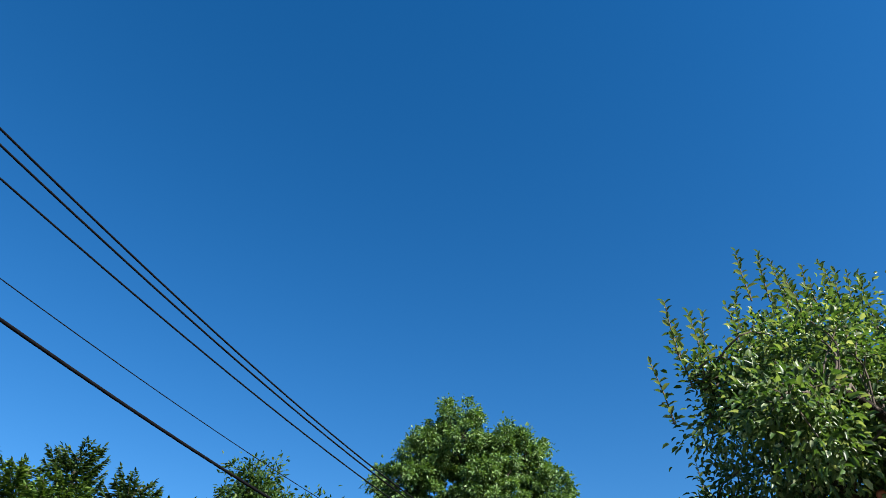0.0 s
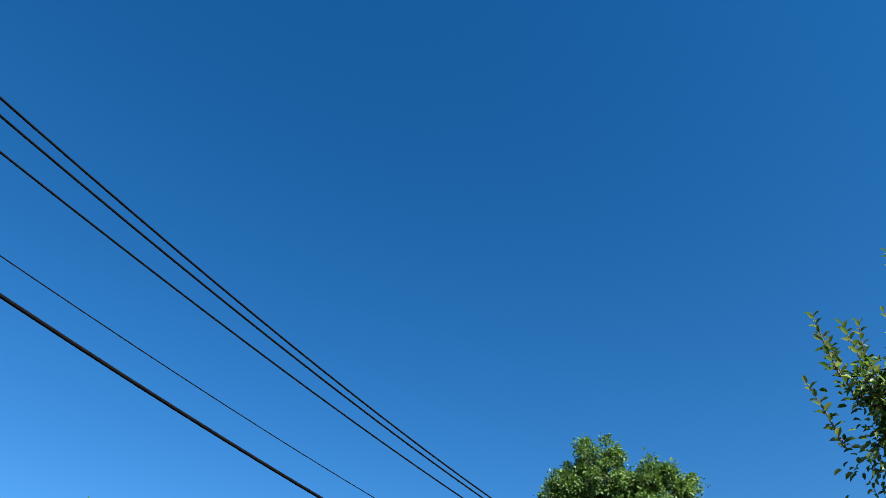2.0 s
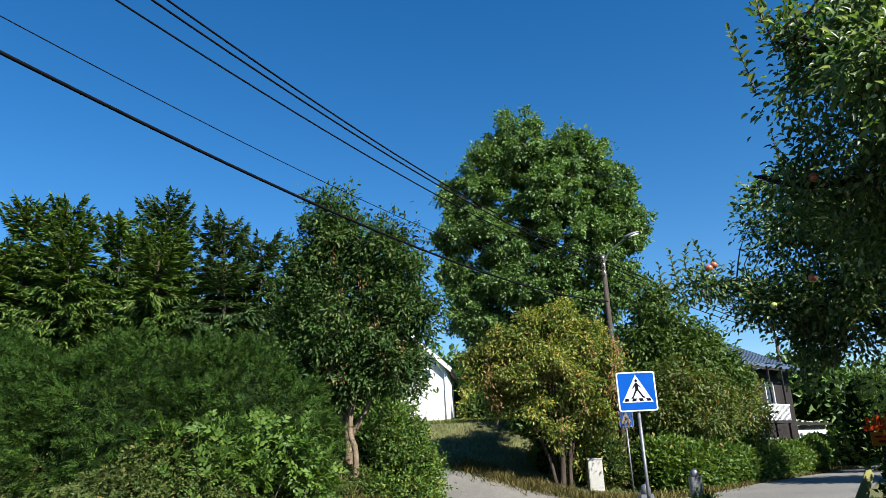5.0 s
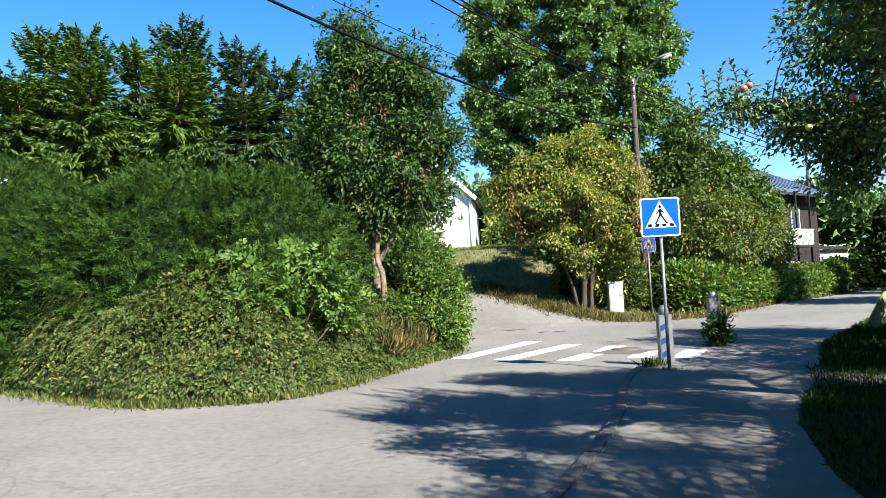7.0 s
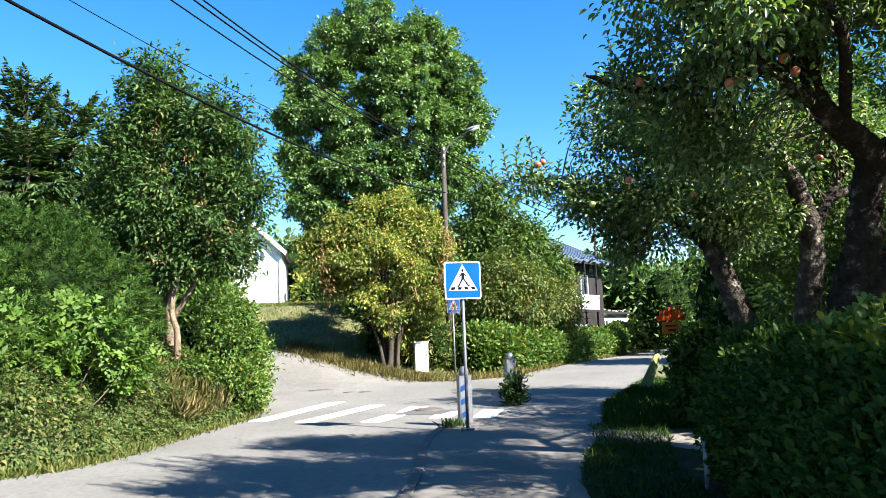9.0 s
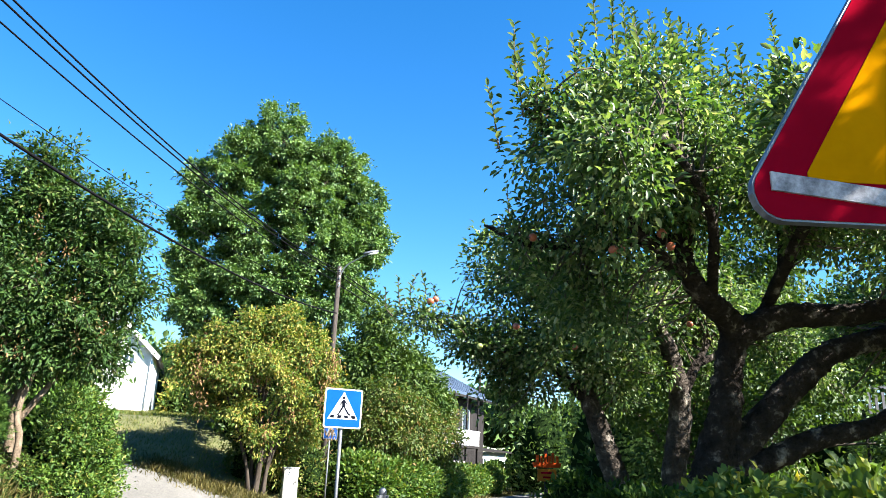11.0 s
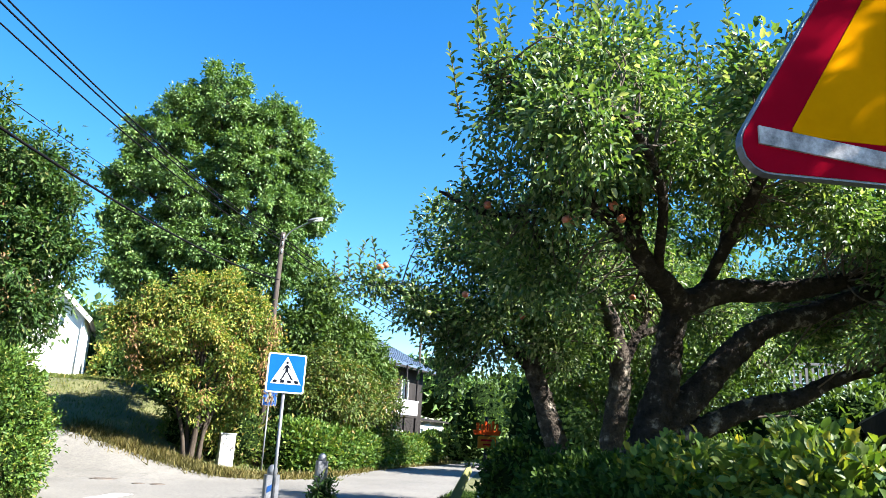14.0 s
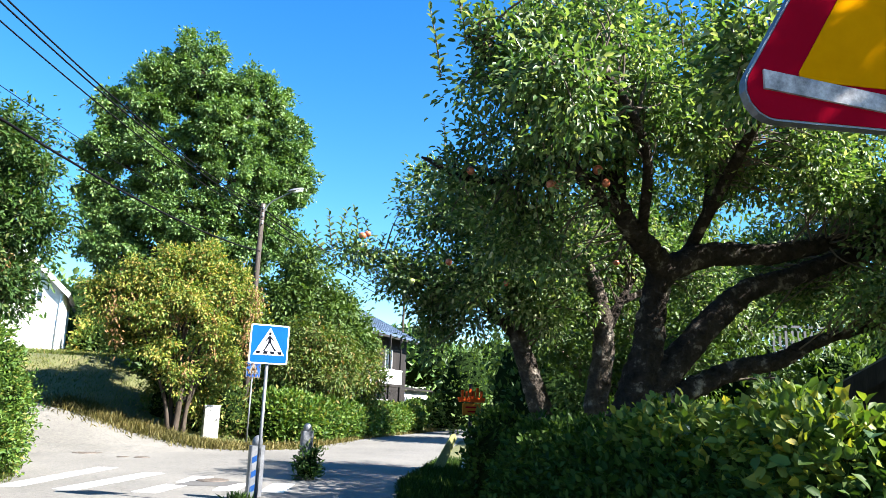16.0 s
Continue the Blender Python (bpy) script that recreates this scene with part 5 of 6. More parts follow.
# ---------- garden hedge beside the pavement ----------
line = smooth_line([(2.35, 0.2), (2.5, 1.6), (2.72, 2.9), (3.1, 4.2), (3.6, 5.8), (4.05, 7.4)], 6)
hl = [(x, y, 0.72, 0.55, 0.55, 0.8) for x, y in line]
gh = bush("garden_hedge", hl, 110000, 0.056, 0.62, HEDGE_SHADED, "leafy garden hedge beside the pavement, shade put into its colour", 91, "hedge", core=0.66, shell=0.42, lump=0.07, full=True)
bush("bramble", [(2.62, 3.15, 1.42, 0.26, 0.28, 0.24), (2.8, 3.5, 1.47, 0.28, 0.3, 0.24), (2.95, 3.9, 1.42, 0.28, 0.3, 0.2), (2.98, 3.3, 1.4, 0.3, 0.3, 0.22), (3.05, 4.3, 1.42, 0.25, 0.25, 0.2), (3.2, 4.7, 1.45, 0.25, 0.25, 0.2), (3.3, 5.1, 1.42, 0.22, 0.25, 0.18)], 10000, 0.056, 0.66, BRAMBLE, "sunlit bramble with broad pale leaves growing over the hedge", 93, "bush", core=0.45, shell=0.8, lump=0.15, full=True)
# Same darkened leaf here, carrying the shade beyond the entrance in its colour.
bush("garden_hedge", [(5.8, 11.3, 0.75, 0.55, 0.6, 0.85), (7.0, 12.6, 0.85, 0.55, 0.7, 0.95), (8.2, 14.2, 0.9, 0.65, 0.9, 1.0), (9.6, 16.2, 0.9, 0.8, 1.0, 1.1)], 12000, 0.1, 0.6, HEDGE_SHADED, "leafy hedge beyond the garden entrance", 92, "hedge", core=0.86, shell=0.25, lump=0.1)


# large ribbed leaves standing out of the hedge top
def ribbed_leaf():
    bm = bmesh.new()
    n = 15
    rows = []
    for i in range(n + 1):
        t = i / n
        w = 0.36 * math.sin(math.pi * t ** 0.85) ** 0.8 if 0 < t < 1 else 0.0
        z = 0.06 * math.sin(t * math.pi) - 0.12 * t * t + (0.04 if i % 2 else 0)
        rows.append([bm.verts.new((s * w, t, z + abs(s) * 0.1 * w * 3)) for s in ((-1, -0.5, 0, 0.5, 1) if w else (0,))])
    for a, b in zip(rows, rows[1:]):
        if len(a) == len(b):
            for i in range(4):
                bm.faces.new((a[i], a[i + 1], b[i + 1], b[i]))
        elif len(a) == 1:
            for i in range(4):
                bm.faces.new((a[0], b[i + 1], b[i]))
        else:
            for i in range(4):
                bm.faces.new((a[i], a[i + 1], b[0]))
    me = bpy.data.meshes.new("leaf")
    bm.to_mesh(me)
    bm.free()
    me.materials.append(BIGLEAF)
    return me


BIGLEAF, _bnt, _bp = material("large_hedge_leaf")
_oi = _bnt.nodes.new("ShaderNodeObjectInfo")
_c = ramp(_bnt, _oi.outputs["Random"], [(0.0, (0.03, 0.07, 0.018)), (0.6, (0.065, 0.125, 0.032)), (0.85, (0.12, 0.18, 0.04)), (0.95, (0.26, 0.24, 0.03)), (1.0, (0.32, 0.14, 0.04))])
_n = noise_tex(_bnt, 9.0, 4)
_c = mix(_bnt, 1.0, _c, ramp(_bnt, _n, [(0.3, (0.75, 0.78, 0.75)), (0.7, (1.15, 1.12, 1.1))]), "MULTIPLY")
_bnt.links.new(_c, _bp.inputs["Base Color"])
_bp.inputs["Roughness"].default_value = 0.45
LEAF_ME = ribbed_leaf()
rng = np.random.default_rng(93)
go = np.array(gh.location)
for i in range(60):
    k = rng.integers(8, 19)
    x, y = line[k] + rng.normal(0, 1, 2) * (0.22, 0.12)
    z = 1.44 + rng.random() * 0.12
    o = new("leaf", LEAF_ME)
    o.parent = gh
    o.location = (x - go[0], y - go[1], z - go[2])
    s = 0.085 * (0.6 + 0.7 * rng.random())
    o.scale = (s, s, s)
    o.rotation_euler = (0.35 * rng.normal() - 0.05, 0.3 * rng.normal(), rng.random() * 6.28)

# greenery deeper in the garden
tree("garden_tree", (7.4, 10.6, 0), [(7.4, 10.6, 0), (7.3, 10.6, 1.0), (7.4, 10.6, 2.4)], (0.09, 0.07, 0.03),
     [(5.9, 10.3, 2.7, 0.7, 0.5, 0.5), (6.7, 10.2, 2.1, 0.7, 0.5, 0.6), (7.4, 10.1, 3.1, 0.8, 0.5, 0.55), (8.1, 9.8, 2.3, 0.8, 0.5, 0.6), (9.0, 9.4, 3.1, 0.8, 0.5, 0.6), (6.4, 10.4, 3.5, 0.6, 0.5, 0.4), (8.3, 10.0, 3.9, 0.7, 0.5, 0.45), (9.8, 8.8, 2.2, 0.7, 0.5, 0.6)], 360, 30, 0.2, 0.085, 0.55, MIDGREEN, TWIG, "sunlit young fruit tree behind the old trunks", 99)
tree("garden_tree", (9.5, 13.5, 0), [(9.5, 13.5, 0), (9.4, 13.5, 1.5), (9.5, 13.6, 3.5)], (0.14, 0.11, 0.05),
     [(8.4, 13.0, 4.6, 1.2, 1.2, 1.2), (10.0, 13.5, 5.0, 1.3, 1.3, 1.1), (11.4, 13, 4.3, 1.3, 1.3, 1.2), (7.6, 12.6, 3.2, 1.1, 1.1, 1.1), (9.2, 12.4, 3.2, 1.3, 1.0, 1.1), (11, 12, 3, 1.4, 1.2, 1.1), (12.8, 12, 4.4, 1.3, 1.3, 1.4), (11.8, 13.2, 6.4, 1.3, 1.2, 1.1), (10.4, 13.6, 6.2, 1.1, 1.1, 0.9), (7.3, 10.7, 3.5, 0.9, 0.8, 0.6)], 640, 36, 0.26, 0.14, 0.5, MIDGREEN, BARK_DARK, "sunlit garden tree behind the apple trees", 94, inner=0.2)
bush("garden_bush", [(7.4, 12.2, 1.3, 1.2, 0.9, 1.3), (9.3, 11.8, 1.4, 1.3, 1.0, 1.4), (11.2, 11.0, 1.5, 1.4, 1.1, 1.6), (12.6, 9.4, 1.7, 1.3, 1.2, 1.9), (13.2, 7.4, 1.9, 1.3, 1.3, 2.2), (9.0, 15.6, 1.9, 1.1, 1.0, 1.7), (13.6, 5.2, 2.0, 1.3, 1.4, 2.3), (17, 9, 2.4, 2.6, 2.2, 3.0), (18, 4.5, 2.4, 2.6, 2.4, 3.0)], 19000, 0.14, 0.5, MIDGREEN, "dense bushes in the garden", 95, core=0.75, shell=0.45)
bush("garden_bush", [(6.8, 9.6, 0.9, 0.7, 0.7, 0.9), (8.0, 9.2, 0.9, 0.8, 0.7, 0.95), (9.4, 8.4, 0.9, 0.8, 0.8, 0.9)], 5000, 0.11, 0.45, BRIGHT, "low sunlit garden bushes", 96, core=0.7, shell=0.5)
bush("garden_bush", [(9.4, 4.2, 1.4, 0.6, 0.6, 1.2), (8.9, 4.2, 2.6, 0.8, 0.9, 1.0), (9.3, 8.0, 2.1, 0.8, 0.6, 0.6)], 4500, 0.12, 0.5, MIDGREEN, "tall bush near the garden shed", 97, core=0.55, shell=0.6)
tree("garden_tree", (20.5, 25, 0), [(20.5, 25, 0), (20.5, 25, 3), (20.5, 25, 6)], (0.2, 0.15, 0.06),
     [(19, 25.4, 8.2, 2.3, 2.0, 2.0), (22, 24.5, 8.0, 2.3, 2.0, 2.0), (20.4, 24, 5.4, 2.6, 2.0, 2.0), (24, 22.5, 6, 2.4, 2.2, 2.4), (17.6, 25.6, 5.4, 1.8, 1.8, 1.8), (25.6, 20, 6, 2.6, 2.2, 2.6)], 420, 36, 0.45, 0.3, 0.5, MIDGREEN, BARK_DARK, "broad garden tree in the distance", 98, inner=0.25)


# ---------- street things ----------
def pedestrian_sign(at, size, pole_top, blue, label, face=0.0, old=False, lean=(0, 0)):
    t = root("crossing_sign", at, label, "road sign", turn=face)
    V, F = tube([(0, 0, 0), (lean[0], lean[1], pole_top)], (0.026, 0.026), 14)
    raw("pole", V, F, GALV, t, (0, 0, 0), True)
    cx, zc = lean[0], pole_top + size / 2 - 0.05
    h = size / 2
    sq = [(-h, -h), (h, -h), (h, h), (-h, h)]
    y0 = -0.035
    # The far sign gets the white with shade painted in.
    white = SIGN_WHITE_SHADED if old else SIGN_WHITE

    def plate(name, outline, y, mat, lbl="", th=0.006, host=t):
        return part(name, prism([(cx + u, zc + v) for u, v in outline], "y", y - th, y), mat, host, lbl)
    panel = plate("panel", rounded(sq, size * 0.06), y0, white, th=0.012)
    k = size / 0.6
    plate("blue_field", rounded([(u * 0.93, v * 0.93) for u, v in sq], size * 0.045), y0 - 0.012, blue, host=panel, th=0.002)
    plate("white_triangle", [(-0.24 * k, -0.165 * k), (0.24 * k, -0.165 * k), (0, 0.255 * k)], y0 - 0.014, white, host=panel, th=0.002)
    y = y0 - 0.016
    for x in (-0.175, -0.06, 0.06, 0.175):
        s = 0.02 * (1 if x < 0 else -1)
        plate("crossing_bar", [((x - 0.032) * k, -0.15 * k), ((x + 0.032) * k, -0.15 * k), ((x + 0.032 + s * 0.7) * k, -0.105 * k), ((x - 0.032 + s * 0.7) * k, -0.105 * k)], y, SIGN_BLACK, host=panel, th=0.002)
    # plain walking pictogram made of bars and a disc
    disc = [(0.0 + 0.021 * math.cos(a * 0.5236), 0.165 + 0.026 * math.sin(a * 0.5236)) for a in range(12)]
    shapes = [disc, [(-0.022, 0.13), (0.02, 0.135), (0.03, 0.02), (-0.025, 0.02)], [(-0.025, 0.03), (0.005, 0.025), (-0.065, -0.1), (-0.1, -0.105), (-0.095, -0.085), (-0.08, -0.08)],
              [(0.0, 0.03), (0.03, 0.025), (0.1, -0.075), (0.12, -0.08), (0.115, -0.1), (0.08, -0.095)], [(-0.022, 0.125), (-0.015, 0.1), (-0.055, 0.045), (-0.07, 0.055)], [(0.015, 0.13), (0.02, 0.095), (0.06, 0.055), (0.068, 0.07)]]
    for s in shapes:
        plate("pictogram", [(u * k, v * k - 0.005) for u, v in s], y, SIGN_BLACK, host=panel, th=0.002)
    part("bracket", box(cx - 0.05, cx + 0.05, -0.036, 0.0, zc - 0.12, zc - 0.08), GALV, t)
    part("bracket", box(cx - 0.05, cx + 0.05, -0.036, 0.0, zc + 0.08, zc + 0.12), GALV, t)
    return t


ps = pedestrian_sign((2.31, 12.4, 0.05), 0.6, 2.1, SIGN_BLUE, "square blue and white crossing sign on a steel pole", 0.06)
part("foot", box(-0.09, 0.09, -0.09, 0.09, 0.0, 0.03), GALV, ps)
pedestrian_sign((4.45, 25.2, 0.0), 0.52, 2.28, SIGN_BLUE_OLD, "faded blue crossing sign on the far side, shade put into its white", 0.35, True)


def marker_post(at, label, turn=0.0, striped=True, h=0.92):
    t = root("marker_post", at, label, "marker post", "traffic marker posts", turn)
    body = part("body", prism(rounded([(-0.12, -0.07), (0.12, -0.07), (0.12, 0.07), (-0.12, 0.07)], 0.03, 3), "z", 0.02, h - 0.15), GALV, t)
    part("base", prism(rounded([(-0.17, -0.12), (0.17, -0.12), (0.17, 0.12), (-0.17, 0.12)], 0.03, 3), "z", 0.0, 0.06), PATCH, t)
    bm = bmesh.new()
    bmesh.ops.create_uvsphere(bm, u_segments=16, v_segments=10, radius=0.085)
    for v in bm.verts:
        v.co.z = v.co.z * 1.25 + h - 0.1
    part("cap", bm, GALV, t, smooth=True)
    z = 0.12
    k = 0
    while z < h - 0.32 and striped:
        part("stripe", prism([(-0.085, z), (-0.005, z + 0.04), (-0.005, z + 0.13), (-0.085, z + 0.09)], "y", -0.075, -0.07), SIGN_BLUE_OLD if k % 2 == 0 else GALV, body)
        z += 0.11
        k += 1
    return t


marker_post((2.42, 13.15, 0.02), "grey marker post with blue stripes behind the crossing sign", 0.1, True, 0.98)
marker_post((4.0, 16.1, 0.012), "weathered pale marker post with weeds at its foot", 0.2, False, 1.1)
bush("weed_clump", [(4.0, 15.95, 0.3, 0.2, 0.2, 0.4), (4.12, 16.0, 0.2, 0.22, 0.2, 0.3), (3.9, 16.0, 0.25, 0.16, 0.18, 0.35), (4.15, 15.95, 0.5, 0.1, 0.1, 0.22)], 620, 0.1, 0.4, ROWAN, "dark weeds growing at the post", 101, "weeds", core=0.5, shell=0.6, jitter=0.5)
rng = np.random.default_rng(102)
P = np.stack([2.15 + rng.normal(0, 0.1, 90), 12.75 + rng.normal(0, 0.06, 90), np.full(90, 0.06)], 1)
blades("weed_tuft", P, rng, 0.14, 0.02, ROWAN, "dark weed tuft at the kerb")

# cable cabinet
cab = root("cable_cabinet", (3.4, 26.0, gz(3.4, 26.0) - 0.01), "pale upright cable cabinet in the verge", "cabinet", turn=0.1)
cb = part("body", box(-0.24, 0.24, -0.14, 0.14, 0.0, 1.0), CABINET, cab, bevel=0.012)
part("lid", box(-0.26, 0.26, -0.16, 0.16, 1.0, 1.045), CABINET, cab, bevel=0.01)
part("door", box(-0.21, 0.21, -0.152, -0.141, 0.12, 0.96), CABINET, cb)
part("lock", box(0.14, 0.17, -0.162, -0.153, 0.55, 0.6), IRON, cb)


# utility poles, lamp and cables
def utility_pole(at, top, lamp, label, lean=(0, 0)):
    t = root("utility_pole", at, label, "utility pole", "utility poles")
    V, F = tube([(0, 0, -0.1), (lean[0] * 0.5, lean[1] * 0.5, top * 0.5), (lean[0], lean[1], top)], (0.125, 0.105, 0.085), 14, 0.01, np.random.default_rng(1))
    pole = raw("pole", V, F, WOODPOLE, t, (0, 0, 0), True)
    for k, z in enumerate((top - 0.22, top - 0.5, top - 0.8)):
        part("bracket", box(lean[0] - 0.02, lean[0] + 0.02, lean[1] - 0.16, lean[1] + 0.16, z - 0.03, z + 0.03), GALV, t)
        V, F = tube([(lean[0], lean[1] - 0.14, z + 0.03), (lean[0], lean[1] - 0.14, z + 0.13)], (0.03, 0.022), 10)
        raw("insulator", V, F, LAMPGLASS, t, (0, 0, 0), True)
    if lamp:
        V, F = tube(smooth_line([(lean[0], lean[1], top - 0.45), (lean[0] + 0.25, lean[1] - 0.12, top + 0.05), (lean[0] + 0.95, lean[1] - 0.45, top + 0.5)], 6), (0.028, 0.024), 8)
        raw("lamp_arm", V, F, GALV, t, (0, 0, 0), True)
        hx, hy, hz = lean[0] + 1.08, lean[1] - 0.5, top + 0.57
        bm = bmesh.new()
        bmesh.ops.create_uvsphere(bm, u_segments=14, v_segments=8, radius=1)
        for v in bm.verts:
            v.co = Vector((hx + v.co.x * 0.32, hy + v.co.y * 0.12, hz + (v.co.z * 0.09 if v.co.z > 0 else v.co.z * 0.03) + v.co.x * 0.1))
        head = part("lamp_head", bm, GALV, t, smooth=True)
        bm = bmesh.new()
        bmesh.ops.create_uvsphere(bm, u_segments=12, v_segments=6, radius=1)
        for v in bm.verts:
            v.co = Vector((hx + 0.08 + v.co.x * 0.2, hy + v.co.y * 0.09, hz - 0.02 + v.co.z * 0.05 + v.co.x * 0.06))
        part("lamp_cover", bm, LAMPGLASS, head, smooth=True)
        V, F = tube([(0, 0, 2.38), (0, 0, 2.56)], (0.131, 0.131), 14)
        raw("label_band", V, F, SIGN_WHITE, pole, (0, 0, 0), True, "white band with unreadable print")
    return t


utility_pole((4.76, 28.0, 0.05), 8.7, True, "wooden utility pole with a street lamp arm", (-0.02, -0.35))
utility_pole((-9.52, -2.2, 0), 9.3, False, "wooden utility pole carrying cables")
utility_pole((20, 51, 0), 9.5, False, "wooden utility pole carrying cables")


def cable(P, r, label):
    t = root("overhead_cable", tuple(P[0]), label, "cable", "overhead cables")
    raw("strand", *tube(P, (r, r), 7), CABLE, t, tuple(P[0]), True)
    return t


# each cable leaves the lamp pole at a height and hangs in a shallow curve
s = np.linspace(0, 33, 44)
for (z0, c1, c2, r, lbl) in ((8.55, -0.1412, 0.0051, 0.016, "black overhead power cable strand"), (8.4, -0.1335, 0.0047, 0.016, "black overhead power cable strand"), (8.1, -0.1231, 0.0041, 0.014, "black overhead power cable strand"),
                             (7.5, -0.1509, 0.0044, 0.007, "thin black overhead wire strand"), (6.9, -0.1471, 0.0046, 0.024, "thick black overhead telephone cable")):
    cable(np.stack([4.74 - 0.4321 * s, 27.55 - 0.9018 * s, z0 + c1 * s + c2 * s * s], 1), r, lbl)
s = np.linspace(0, 1, 30)
for z0, z1 in ((8.55, 9.3), (8.4, 9.0), (8.05, 8.7)):
    cable(np.stack([4.78 + 15.22 * s, 27.7 + 23.3 * s, z0 + (z1 - z0) * s - 0.9 * s * (1 - s)], 1), 0.022, "black overhead power cable strand")


# warning sign beside the hedge
tri = root("warning_sign", (1.459, 2.016, 0.025), "red and yellow triangular warning sign on a steel pole", "road sign", turn=-0.3)
V, F = tube([(0, 0.02, 0), (0, 0.02, 2.85)], (0.03, 0.03), 18)
raw("pole", V, F, GALV, tri, (0, 0, 0), True)
SIDE = 0.96
T3 = [(-SIDE / 2, 2.08), (SIDE / 2, 2.08), (0, 2.08 + SIDE * 0.866)]
cen = Vector((0, 2.08 + SIDE * 0.2887))


def shrunk(k):
    return [tuple(cen + (Vector(p) - cen) * k) for p in T3]


pan = part("panel", prism(rounded(shrunk(1.0), 0.06, 8), "y", -0.032, -0.012), GALV, tri)
part("red_border", prism(rounded(shrunk(0.985), 0.055, 8), "y", -0.034, -0.032), SIGN_RED, pan)
part("yellow_field", prism(rounded(shrunk(0.71), 0.012, 4), "y", -0.036, -0.034), SIGN_YELLOW, pan)
part("symbol_bar", prism([(-0.088, 2.172), (-0.015, 2.172), (-0.03, 2.512), (-0.092, 2.512)], "y", -0.038, -0.036), SIGN_BLACK, pan)
part("symbol_bar", prism([(0.1, 2.172), (0.175, 2.172), (0.175, 2.3), (0.075, 2.512), (0.015, 2.512), (0.025, 2.43), (0.1, 2.3)], "y", -0.038, -0.036), SIGN_BLACK, pan)
part("sticker_strip", prism([(-0.402, 2.138), (-0.14, 2.11), (-0.14, 2.144), (-0.402, 2.174)], "y", -0.039, -0.034), STICKER, pan)
part("clamp", box(-0.06, 0.06, -0.012, 0.055, 2.2, 2.24), GALV, tri)
part("clamp", box(-0.06, 0.06, -0.012, 0.055, 2.6, 2.64), GALV, tri)

# orange garden signboard with a hanging plate
os_ = root("signboard", (5.85, 12.4, 0.0), "orange signboard with a hanging amber plate", "sign", turn=0.0)
V, F = tube([(0.0, 0.02, 0), (0.0, 0.02, 1.95)], (0.03, 0.03), 8)
raw("post", V, F, DARK_WOOD, os_, (0, 0, 0), True)
bd = part("board", prism([(-0.27, 1.72), (0.27, 1.72), (0.24, 1.64), (-0.24, 1.64)], "y", -0.03, 0.0), SIGN_ORANGE, os_)
for i, (x, hgt) in enumerate(((-0.2, 0.12), (-0.12, 0.1), (-0.05, 0.15), (0.02, 0.11), (0.09, 0.16), (0.17, 0.11))):
    part("letter_bar", box(x, x + 0.045, -0.028, -0.004, 1.72, 1.72 + hgt), SIGN_ORANGE, bd)
pl = part("plate", box(-0.17, 0.17, -0.03, -0.01, 1.42, 1.62), SIGN_AMBER, os_)
part("text_bar", box(-0.12, 0.12, -0.034, -0.03, 1.54, 1.57), SIGN_RED, pl)
part("text_bar", box(-0.08, 0.08, -0.034, -0.03, 1.47, 1.5), SIGN_RED, pl)

# pale board leaning by the road
lb = root("leaning_board", (7.75, 17.7, -0.02), "pale yellow board leaning in the hedge beside the road", "board", turn=0.15)
part("panel", prism([(-0.22, 0.02), (0.12, 0.0), (0.5, 0.78), (0.46, 0.9), (0.34, 0.88)], "y", -0.03, 0.0), TARP, lb)
part("foot", prism([(0.56, 0.0), (0.76, 0.0), (0.76, 0.3), (0.62, 0.36)], "y", -0.2, -0.16), WHITE_TRIM, lb)
fp = root("fence_post", (3.52, 7.35, 0.0), "short grey steel post before the hedge", "post")
V, F = tube([(0, 0, 0), (0, 0, 0.55)], (0.03, 0.03), 12)
raw("post", V, F, GALV, fp, (0, 0, 0), True)

# trellis in the garden
tl = root("trellis", (10.2, 9.3, 0.0), "pale slatted trellis standing in the garden", "trellis", turn=-0.5)
for k in range(8):
    part("slat", box(-0.42 + k * 0.1, -0.38 + k * 0.1, -0.012, 0.012, 2.62, 2.95), GREY_BOARD, tl)
for z in (2.66, 3.0):
    part("rail", box(-0.46, 0.45, 0.013, 0.04, z, z + 0.04), GREY_BOARD, tl)
for x in (-0.5, 0.5):
    part("post", box(x, x + 0.035, 0.013, 0.05, 0.0, 2.7), DARK_WOOD, tl)


# ---------- houses ----------
def window(host, cx, cz, w, h, y, name="window", frame=None):
    f = frame or WHITE_TRIM
    wd = part(name, box(cx - w / 2, cx + w / 2, y - 0.012, y - 0.002, cz - h / 2, cz + h / 2), GLASS_M, host)
    for n, a in (("window_frame", (cx - w / 2 - 0.06, cx - w / 2, cz - h / 2 - 0.06, cz + h / 2 + 0.06)), ("window_frame", (cx + w / 2, cx + w / 2 + 0.06, cz - h / 2 - 0.06, cz + h / 2 + 0.06)), ("window_frame", (cx - w / 2, cx + w / 2, cz + h / 2, cz + h / 2 + 0.06)), ("window_sill", (cx - w / 2, cx + w / 2, cz - h / 2 - 0.06, cz - h / 2)), ("mullion", (cx - 0.02, cx + 0.02, cz - h / 2, cz + h / 2))):
        part(n, box(a[0], a[1], y - 0.05, y - 0.013 if n == "mullion" else y, a[2], a[3]), f, wd)
    return wd


